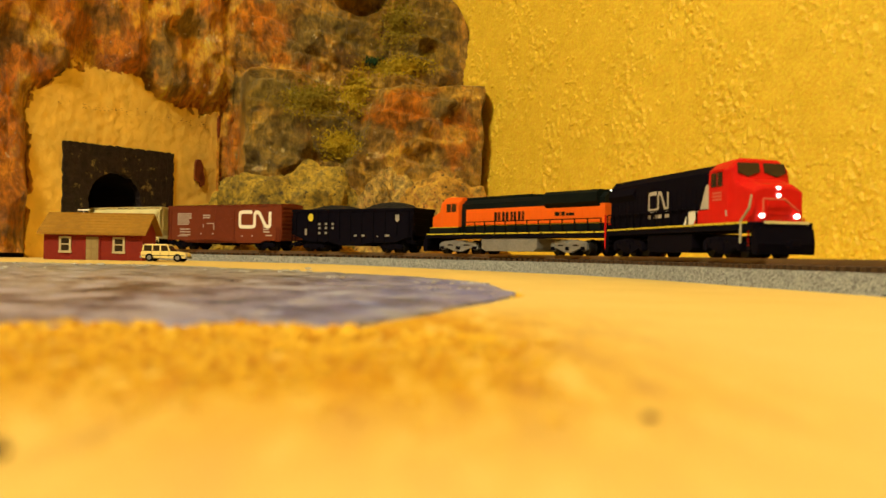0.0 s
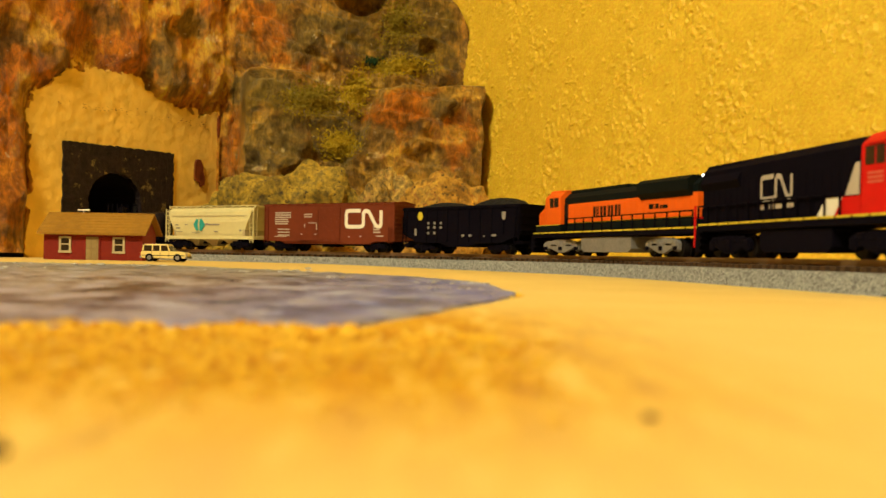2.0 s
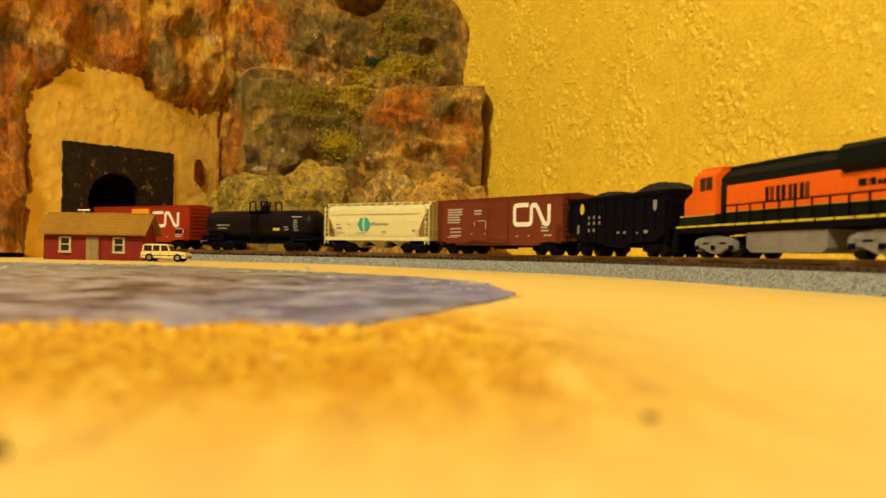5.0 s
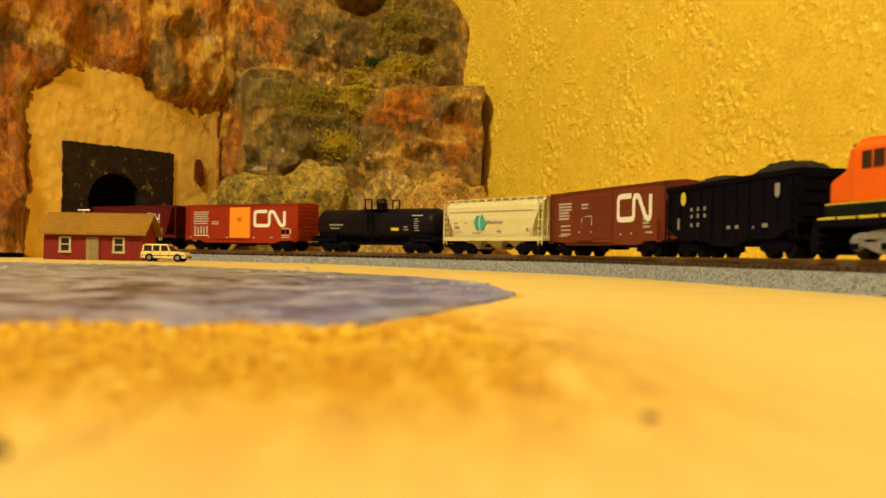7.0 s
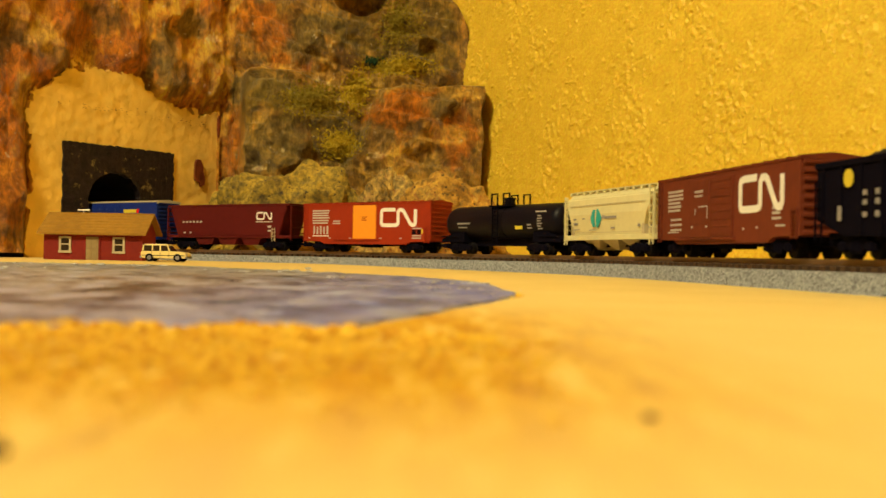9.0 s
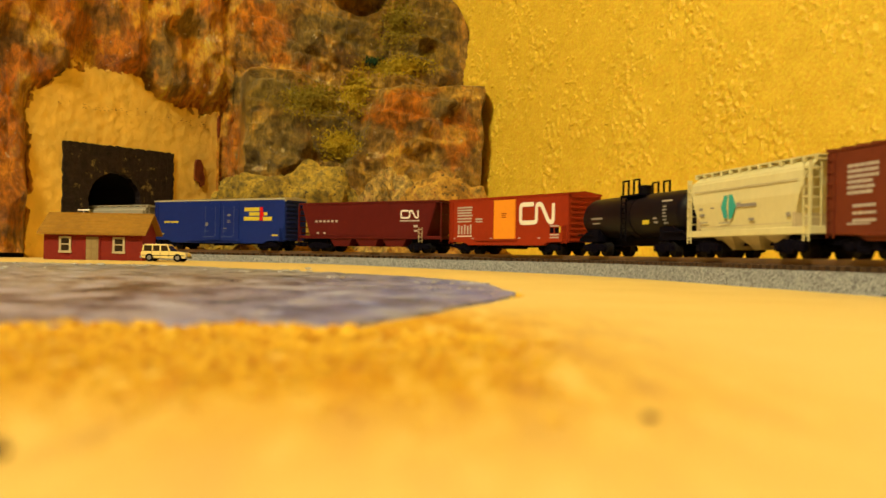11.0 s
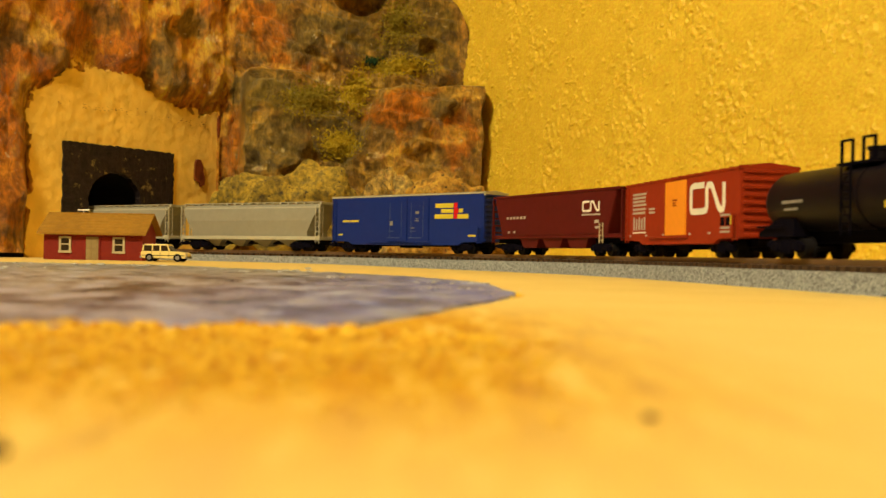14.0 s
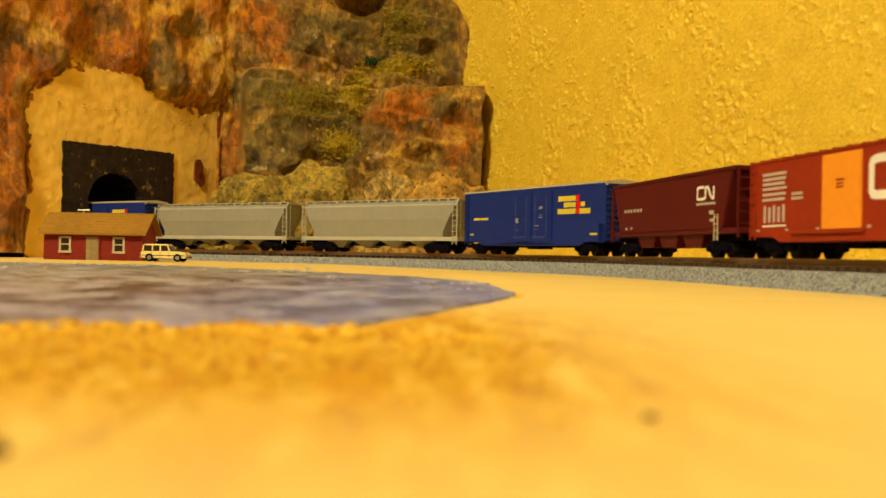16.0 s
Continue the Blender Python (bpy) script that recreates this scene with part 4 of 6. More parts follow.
def vehicle(name, label, centre, length, spread, frame_mat=BLACK, axles=2, base=11.0, r=2.65, half=7.4, category="railway car"):
    c = thing(name, label, category, "train")
    ts = [truck(c, x, frame_mat, axles, base, r, half) for x in (-spread / 2, spread / 2)]
    for sd in (-1, 1):
        sh = Shape()
        x = sd * length / 2
        sh.box(min(x, x + sd * 3.8), max(x, x + sd * 3.8), -0.8, 0.8, 3.2, 4.8, 0.2)
        sh.box(min(x + sd * 2.8, x + sd * 4.6), max(x + sd * 2.8, x + sd * 4.6), -1.5, 1.2, 2.8, 5.2, 0.3)
        part("coupler", sh, BLACK, c, "black knuckle coupler")
    TRAIN.append((c, ts, centre, spread))
    return c


NOODLE = [(0.64, 1.0), (0.14, 1.0), (0.03, 0.95), (0.0, 0.85), (0.0, 0.13), (0.04, 0.03), (0.14, 0.0), (0.62, 0.0), (0.73, 0.04), (0.77, 0.14), (0.77, 0.84), (0.83, 0.97), (0.94, 0.98), (1.02, 0.9), (1.32, 0.1), (1.41, 0.0), (1.51, 0.02), (1.55, 0.14), (1.55, 1.0)]


def emblem(car, x, z, tall, y, mat=WHITE, width=0.19, wide=1.0):
    sh = Shape()
    sh.ribbon([(x + a * tall * wide, z + b * tall) for a, b in NOODLE], width * tall, y, 0.10)
    part("emblem", sh, mat, car, "white looped ribbon emblem")


def bars(car, mat, y, items, name="lettering", thick=0.09):
    """Unreadable printing: one bar each of (x, z, width, height)."""
    for x, z, w, h in items:
        sh = Shape()
        sh.box(x, x + w, y - thick, y, z, z + h)
        part(name, sh, mat, car)


def text_block(car, mat, y, x, z, w, rows, gap, h, seed=0):
    rnd = random.Random(seed)
    for i in range(rows):
        q = x
        while q < x + w - 0.6:
            l = min(rnd.uniform(0.9, 2.6), x + w - q)
            bars(car, mat, y, [(q, z - i * gap, l, h)])
            q += l + 0.3


def ladder(car, x, y, z0, z1, w, mat, rungs=6, along="x"):
    sh = Shape()
    for k in (0, 1):
        if along == "x":
            sh.box(x + k * w - 0.17, x + k * w + 0.17, y - 0.2, y + 0.2, z0, z1)
        else:
            sh.box(x - 0.2, x + 0.2, y + k * w - 0.17, y + k * w + 0.17, z0, z1)
    rails = part("ladder", sh, mat, car)
    for i in range(rungs):
        z = z0 + (z1 - z0) * (i + 0.5) / rungs
        sh = Shape()
        if along == "x":
            sh.box(x, x + w, y - 0.2, y + 0.2, z - 0.16, z + 0.16)
        else:
            sh.box(x - 0.2, x + 0.2, y, y + w, z - 0.16, z + 0.16)
        part("rung", sh, mat, rails)


def box_body(car, L, H, mat, roof_mat, sill=4.2, half=9.3, name="body", end_ribs=9):
    sh = Shape()
    drop = 13.0
    sh.prism([(-L / 2, 5.8), (-L / 2, H), (L / 2, H), (L / 2, 5.8), (L / 2 - drop, 5.6), (L / 2 - drop - 3.5, sill), (-L / 2 + drop + 3.5, sill), (-L / 2 + drop, 5.6)], -half, half)
    bmesh.ops.bevel(sh.bm, geom=[e for e in sh.bm.edges], offset=0.18, segments=1, affect="EDGES")
    part(name, sh, mat, car)
    sh = Shape()
    sh.loft([[(x, -half - 0.25, H - 0.3), (x, -half - 0.25, H + 0.3), (x, 0, H + 1.25), (x, half + 0.25, H + 0.3), (x, half + 0.25, H - 0.3)] for x in (-L / 2 - 0.3, L / 2 + 0.3)])
    roof = part("roof", sh, roof_mat, car)
    n = int(L / 6)
    for i in range(n + 1):
        x = -L / 2 + 0.3 + (L - 0.6) * i / n
        sh = Shape()
        sh.loft([[(q, -half - 0.35, H - 0.1), (q, -half - 0.35, H + 0.55), (q, 0, H + 1.55), (q, half + 0.35, H + 0.55), (q, half + 0.35, H - 0.1), (q, 0, H + 1.0)] for q in (x - 0.25, x + 0.25)])
        part("roof_rib", sh, roof_mat, roof)
    for sd in (-1, 1):
        for i in range(end_ribs):
            z = 6.6 + (H - 7.6) * i / (end_ribs - 1)
            sh = Shape()
            x = sd * L / 2
            sh.box(min(x, x + sd * 0.5), max(x, x + sd * 0.5), -half + 0.9, half - 0.9, z - 0.55, z + 0.55, 0.22)
            part("end_rib", sh, mat, car)
    sh = Shape()
    sh.box(-L / 2 + 2, L / 2 - 2, -2.2, 2.2, 3.4, 6.2).box(-5, 5, -6, 1, 2.6, 5)
    part("underframe", sh, BLACK, car, "black underframe with brake gear")
    for x in (-L / 2 + 0.8, L / 2 - 3.6):
        ladder(car, x, -half - 0.3, 5.0, H - 0.8 if x < 0 else 13, 2.8, mat, 7)


def side_door(car, x0, x1, z0, z1, half, mat, ribs, label, lat=True):
    sh = Shape()
    sh.box(x0, x1, -half - 0.55, -half + 0.1, z0, z1, 0.12)
    d = part("door", sh, mat, car, label)
    for i in range(ribs):
        z = z0 + (z1 - z0) * (i + 0.5) / ribs
        sh = Shape()
        sh.box(x0 + 0.5, x1 - 0.5, -half - 0.72, -half - 0.5, z - 0.3, z + 0.3)
        part("door_rib", sh, mat, d)
    sh = Shape()
    sh.box(x0 - (x1 - x0) * 0.9, x1 + 1.5, -half - 0.65, -half, z0 - 0.9, z0 - 0.1, 0.12)
    part("door_track", sh, mat if mat is not DOOR_OR else RUSTRED, car)


def brown_boxcar():
    c = vehicle("boxcar", "brown boxcar with a large white ribbon emblem", 333.3, 94, 67)
    L, H, hf = 94.0, 26.0, 9.3
    box_body(c, L, H, BROWN, BROWN)
    side_door(c, -5.2, 10.2, 6.2, 24.4, hf, BROWN, 8, "ribbed brown sliding door")
    side_door(c, -19.6, -5.4, 6.2, 24.4, hf, BROWN, 2, "smooth brown plug door")
    emblem(c, 14.5, 13.7, 8.7, -hf - 0.02, width=0.235, wide=1.76)
    for i in range(6):
        text_block(c, GREYPRINT, -hf - 0.02, -38.2, 21.3 - i * 1.25, 12.2 if i < 3 else 10.5, 1, 1, 0.75, i)
    text_block(c, GREYPRINT, -hf - 0.02, -36.0, 12.0, 9, 3, 1.7, 0.7, 9)
    text_block(c, GREYPRINT, -hf - 0.60, -15.6, 20.2, 6.0, 2, 1.3, 0.8, 4)
    bars(c, GREYPRINT, -hf - 0.02, [(-38.2, 8.0, 9, 0.4), (16, 8.0, 1.0, 0.6), (24, 8.2, 1.0, 0.6), (33, 10.4, 5, 0.7), (33, 11.8, 4.4, 0.7), (33, 13.2, 4.4, 0.7), (35, 8.4, 5, 0.6)])
    bars(c, GREYPRINT, -hf - 0.6, [(-18, 9.3, 1.2, 0.5), (-7.5, 9.3, 1.2, 0.5), (-12.6, 15.6, 6.4, 0.4), (-15.4, 13.4, 0.5, 2.0), (-6.6, 12.0, 0.5, 3.4)])


def red_boxcar():
    c = vehicle("boxcar", "bright red boxcar with an orange plug door and ribbon emblem", 51.6, 90.4, 63)
    L, H, hf = 90.4, 26.2, 9.3
    box_body(c, L, H, RUSTRED, RUSTRED)
    side_door(c, -7.4, 8.8, 7.2, 25.2, hf, DOOR_OR, 0, "flat orange plug door")
    bars(c, RUSTRED, -hf - 0.56, [(-1.0, 18.6, 3.6, 0.45), (-1.0, 17.7, 2.8, 0.4), (-1.0, 16.9, 3.2, 0.4)])
    emblem(c, 12.4, 14.4, 8.2, -hf - 0.02, width=0.24, wide=1.80)
    for i, z in enumerate((22.2, 20.9, 19.6, 18.3, 16.8, 15.4)):
        bars(c, GREYPRINT, -hf - 0.02, [(-38.0, z, 12.8 - 0.5 * (i % 3), 0.75)])
    for k in range(5):
        bars(c, GREYPRINT, -hf - 0.02, [(-37.2 + k * 2.5, 9.6, 1.2, 4.6 - 0.5 * (k % 2))])
    bars(c, WHITE, -hf - 0.02, [(-38.0, 8.4, 12.6, 0.5)])
    text_block(c, GREYPRINT, -hf - 0.02, -22.5, 16.4, 5.5, 2, 1.2, 0.7, 3)
    bars(c, GREYPRINT, -hf - 0.02, [(x, 7.2, 1.4, 0.6) for x in (-41, -25.5, -10.5, 11, 25)])
    bars(c, GREYPRINT, -hf - 0.02, [(33.2, z, 6.0, 0.6) for z in (7.4, 8.6, 12.4)])
    bars(c, BLACK, -hf - 0.02, [(33.2, 9.6, 2.6, 2.4), (36.6, 9.6, 2.4, 2.4)], "panel")
    bars(c, YELLOW, -hf - 0.02, [(39.4, 9.8, 0.9, 2.6)])


def blue_boxcar(centre, tail=False):
    c = vehicle("boxcar", "plain blue boxcar at the rear of the train" if tail else "tall blue boxcar with yellow and red printing", centre, 108.6, 80)
    L, H, hf = 108.6, 29.6, 9.3
    box_body(c, L, H, BLUE, GREY_L, sill=4.0, end_ribs=10)
    sh = Shape()
    sh.box(L / 2 - 0.2, L / 2 + 0.45, -hf, hf, H - 1.2, H + 0.6)
    part("roof_end", sh, GREY_L, c, "pale grey roof end cap")
    for x0 in (-11.5, 3.8):
        side_door(c, x0, x0 + 14.8, 6.0, 28.0, hf, BLUE, 3, "blue double plug door")
        bars(c, ROD, -hf - 0.62, [(x0 + 2.0, 11.0, 3.5, 0.35), (x0 + 1.0, 7.6, 9, 0.35)], "door_rod")
        bars(c, ROD, -hf - 0.62, [(x0 + 2.6, 8, 0.3, 18), (x0 + 11, 8, 0.3, 18)], "door_rod")
    bars(c, DULLPRINT, -hf - 0.6, [(-9, 14.2, 2.4, 2.2), (9.6, 16.2, 2.4, 1.4), (9.6, 20.0, 2.4, 1.3), (6.0, 12.6, 3.0, 0.4)])
    bars(c, YELLOW, -hf - 0.02, [(22.8, 22.8, 12.0, 2.2), (26.8, 20.2, 8.0, 2.0), (22.4, 17.4, 12.4, 2.2), (38.4, 20.3, 2.6, 1.9), (37.6, 17.3, 7.0, 2.2)])
    bars(c, RED, -hf - 0.03, [(35.2, 22.6, 2.2, 2.6), (35.2, 19.9, 2.9, 2.5), (35.2, 17.3, 2.2, 2.5)], "printed_block")
    bars(c, YELLOW, -hf - 0.02, [(-45.6, 16.2, 5.4, 1.1), (-39.6, 16.2, 6.6, 1.1), (-49.0, 9.0, 3.4, 0.8), (44.6, 8.4, 4.8, 0.9)])


def hopper_shape(c, L, H, mat, trim, half=9.0, sill=7.4, inset=9.0, chutes=4, chute_mat=None, roofwalk=True, curve=1.2):
    """Covered hopper: bulging sides, sloped ends, end platforms, discharge chutes and a roof walk."""
    sections = []
    for x, q in ((-L / 2 + 2.0, 0), (-L / 2 + 2.01, 1), (L / 2 - 2.01, 1), (L / 2 - 2.0, 0)):
        lo = inset
        s = -1 if x < 0 else 1
        xt, xb = x, x - s * lo
        sections.append([(xb, -half + 0.6, sill + 0.6), (xb + (xt - xb) * 0.6, -half - 0.25, (sill + H) / 2), (xt, -half + curve * 0.3, H - 3.2), (xt, -half + 3.2, H - 0.7), (xt, half - 3.2, H - 0.7), (xt, half - curve * 0.3, H - 3.2), (xb + (xt - xb) * 0.6, half + 0.25, (sill + H) / 2), (xb, half - 0.6, sill + 0.6)])
    sh = Shape()
    sh.loft(sections[1:3])
    bmesh.ops.remove_doubles(sh.bm, verts=sh.bm.verts, dist=0.001)
    part("body", sh, mat, c)
    sh = Shape()
    sh.box(-L / 2, L / 2, -half, half, sill - 1.1, sill + 0.9, 0.2)
    part("side_sill", sh, trim, c)
    sh = Shape()
    sh.box(-L / 2 + 1.5, L / 2 - 1.5, -half + 0.9, -half + 2.6, H - 3.4, H - 2.3, 0.2)
    part("top_chord", sh, trim, c)
    for sd in (-1, 1):
        x = sd * (L / 2 - 0.5)
        for yy in (-half + 0.2, half - 0.2):
            sh = Shape()
            sh.box(x - 0.35, x + 0.35, yy - 0.35, yy + 0.35, sill - 0.5, H - 1.2)
            part("end_post", sh, trim, c)
        ladder(c, x - (2.6 if sd > 0 else 0), -half - 0.1, sill - 3.0, H - 1.4, 2.6, trim, 8)
        ladder(c, x, -half + 0.2, sill - 0.6, H - 1.6, 3.0, trim, 7, along="y")
        sh = Shape()
        a, b = sd * (L / 2 - inset - 1.2), sd * (L / 2 - inset - 0.4)
        sh.box(min(a, b) - 0.4, max(a, b) + 0.4, -half + 0.2, half - 0.2, sill, sill + 6)
        part("bulkhead", sh, chute_mat or mat, c)
    n = chutes
    for i in range(n):
        w = (L - 2 * inset - 12) / n
        x = -(L / 2 - inset - 6) + w * (i + 0.5)
        sh = Shape()
        sh.loft([[(x - w * 0.5, -half + 1.2, sill), (x + w * 0.5, -half + 1.2, sill), (x + w * 0.5, half - 1.2, sill), (x - w * 0.5, half - 1.2, sill)], [(x - 1.6, -3.4, 2.4), (x + 1.6, -3.4, 2.4), (x + 1.6, 3.4, 2.4), (x - 1.6, 3.4, 2.4)]])
        part("discharge_chute", sh, chute_mat or mat, c)
    if roofwalk:
        for yy in (-half + 3.4, half - 3.4):
            sh = Shape()
            sh.box(-L / 2 + 0.5, L / 2 - 0.5, yy - 1.1, yy + 1.1, H + 0.25, H + 0.6)
            part("roof_walk", sh, trim, c)
        k = int(L / 6)
        for i in range(k + 1):
            x = -L / 2 + 1.4 + (L - 2.8) * i / k
            sh = Shape()
            sh.box(x - 0.5, x + 0.5, -half + 2.0, half - 2.0, H - 0.9, H + 0.3)
            part("walk_bracket", sh, trim, c)
        sh = Shape()
        sh.box(-L / 2 + 5, L / 2 - 5, -1.6, 1.6, H - 0.8, H + 0.2, 0.2)
        part("hatch", sh, chute_mat or mat, c)
    sh = Shape()
    sh.box(-L / 2 + 1, L / 2 - 1, -1.8, 1.8, 3.6, sill)
    for sd in (-1, 1):
        sh.box(min(sd * (L / 2 - 1), sd * (L / 2 - 16)), max(sd * (L / 2 - 1), sd * (L / 2 - 16)), -6, 6, 5.2, sill - 1)
    part("underframe", sh, BLACK, c)


def cream_hopper():
    c = vehicle("covered_hopper", "cream covered hopper with a teal double-arrow mark", 240.8, 75, 50)
    hopper_shape(c, 75, 26.0, CREAM, CREAM, inset=7.5, chutes=3, chute_mat=CREAM_D)
    y = -9.28
    for x0, way in ((-12.4, 1), (-7.4, -1)):
        sh = Shape()
        sh.prism([(x0 + (5.0 if way < 0 else 0), 15.0), (x0 + 2.2, 18.4), (x0 + 4.2, 18.4), (x0 + 4.2 - (0.8 if way > 0 else 0), 15.0), (x0 + 4.2, 11.6), (x0 + 2.2, 11.6)] if way > 0 else [(x0, 15.0), (x0 + 0.4, 18.6), (x0 + 2.0, 18.6), (x0 + 4.8, 15.0), (x0 + 2.0, 11.4), (x0 + 0.4, 11.4)], y - 0.12, y)
        part("arrow_mark", sh, TEAL, c, "teal arrow mark")
    bars(c, DULLPRINT, y, [(-2.4, 14.7, 2.6, 1.3), (0.5, 14.6, 9.0, 0.9)])
    bars(c, DULLPRINT, y + 0.2, [(-28.4, 14.6, 2.6, 0.7), (-28.0, 12.6, 3.6, 0.9), (25.8, 11.0, 1.8, 1.1), (5, 10.6, 3, 0.7), (-14, 10.2, 7, 0.3), (-28, 10.6, 6, 0.3), (-20, 14.8, 2.2, 0.5)])
    bars(c, CREAM_D, y + 0.1, [(-31.5, 20.2, 63, 0.3), (-29.5, 9.2, 59, 0.2)], "seam")


def tank_car():
    c = vehicle("tank_car", "glossy black tank car with a domed platform on top", 150.4, 88, 59, half=7.2, category="tank car")
    sh = Shape()
    R, zc, L = 8.3, 15.2, 86.4
    secs = []
    for x, f in ((-L / 2, 0.35), (-L / 2 + 0.9, 0.72), (-L / 2 + 2.6, 0.93), (-L / 2 + 4.4, 1.0), (-3.4, 1.0), (3.4, 1.0), (L / 2 - 4.4, 1.0), (L / 2 - 2.6, 0.93), (L / 2 - 0.9, 0.72), (L / 2, 0.35)):
        secs.append([(x, R * f * math.cos(a), zc + R * f * math.sin(a)) for a in (math.tau * k / 36 for k in range(36))])
    sh.loft(secs)
    part("tank", sh, TANKBLACK, c, "glossy black tank shell", smooth=True)
    for x in (-3.2, 3.2):
        sh = Shape()
        sh.loft([[(q, (R + 0.22) * math.cos(a), zc + (R + 0.22) * math.sin(a)) for a in (math.tau * k / 36 for k in range(36))] for q in (x - 0.4, x + 0.4)])
        part("band", sh, TANKBLACK, c, smooth=True)
    sh = Shape()
    sh.tube((0, 0, zc + R - 1.0), (0, 0, zc + R + 2.8), 2.6, 18).tube((0, 0, zc + R + 2.6), (0, 0, zc + R + 3.4), 3.0, 18)
    part("dome", sh, TANKBLACK, c, smooth=True)
    sh = Shape()
    sh.box(-8.0, 9.0, -6.6, 6.6, zc + R - 0.9, zc + R - 0.3)
    part("platform", sh, BLACK, c)
    for x in (-6.2, -1.6, 2.8, 7.4):
        for yy in (-6.2, 6.2):
            sh = Shape()
            sh.box(x - 0.3, x + 0.3, yy - 0.3, yy + 0.3, zc + R - 0.6, zc + R + 4.9)
            part("rail_post", sh, BLACK, c)
    for x0, x1 in ((-6.5, -1.3), (2.5, 7.7)):
        for yy in (-6.2, 6.2):
            sh = Shape()
            sh.box(x0, x1, yy - 0.3, yy + 0.3, zc + R + 4.7, zc + R + 5.3)
            part("hand_rail", sh, BLACK, c)
    ladder(c, -2.0, -8.9, 5.5, zc + R - 0.6, 4.0, BLACK, 9)
    sh = Shape()
    sh.box(-45, 45, -2.0, 2.0, 4.0, 7.2)
    part("sill", sh, BLACK, c)
    for sd in (-1, 1):
        sh = Shape()
        sh.prism([(sd * 45, 5.8), (sd * 45, 7.0), (sd * 35, 10.5), (sd * 26, 10.5), (sd * 26, 5.8)], -7.4, 7.4)
        part("saddle", sh, BLACK, c)
        sh = Shape()
        for yy in (-8.2, 8.2):
            sh.tube((sd * 44.5, yy, 8.6), (sd * 30, yy, 8.6), 0.25, 6)
        sh.tube((sd * 44.5, -8.2, 8.6), (sd * 44.5, 8.2, 8.6), 0.25, 6)
        part("end_rail", sh, BLACK, c)

    def on_tank(x, z, w, h, mat):
        y = -math.sqrt(max(0.0, R * R - (z + h / 2 - zc) ** 2)) - 0.14
        bars(c, mat, y + 0.05, [(x, z, w, h)])

    on_tank(-30.6, 14.4, 10.4, 0.8, DULLPRINT)
    on_tank(-30.0, 12.6, 7, 0.6, DULLPRINT)
    on_tank(13.8, 11.6, 5.2, 1.7, YELLOW)
    on_tank(22.4, 13.2, 2.8, 0.7, DULLPRINT)
    on_tank(22.4, 11.8, 3.0, 0.7, DULLPRINT)
    on_tank(27.4, 19.2, 7.2, 0.6, GREYPRINT)
    for k in range(6):
        on_tank(29.6, 17.2 - k * 1.15, 3.2 if k % 2 else 2.4, 0.6, DULLPRINT)


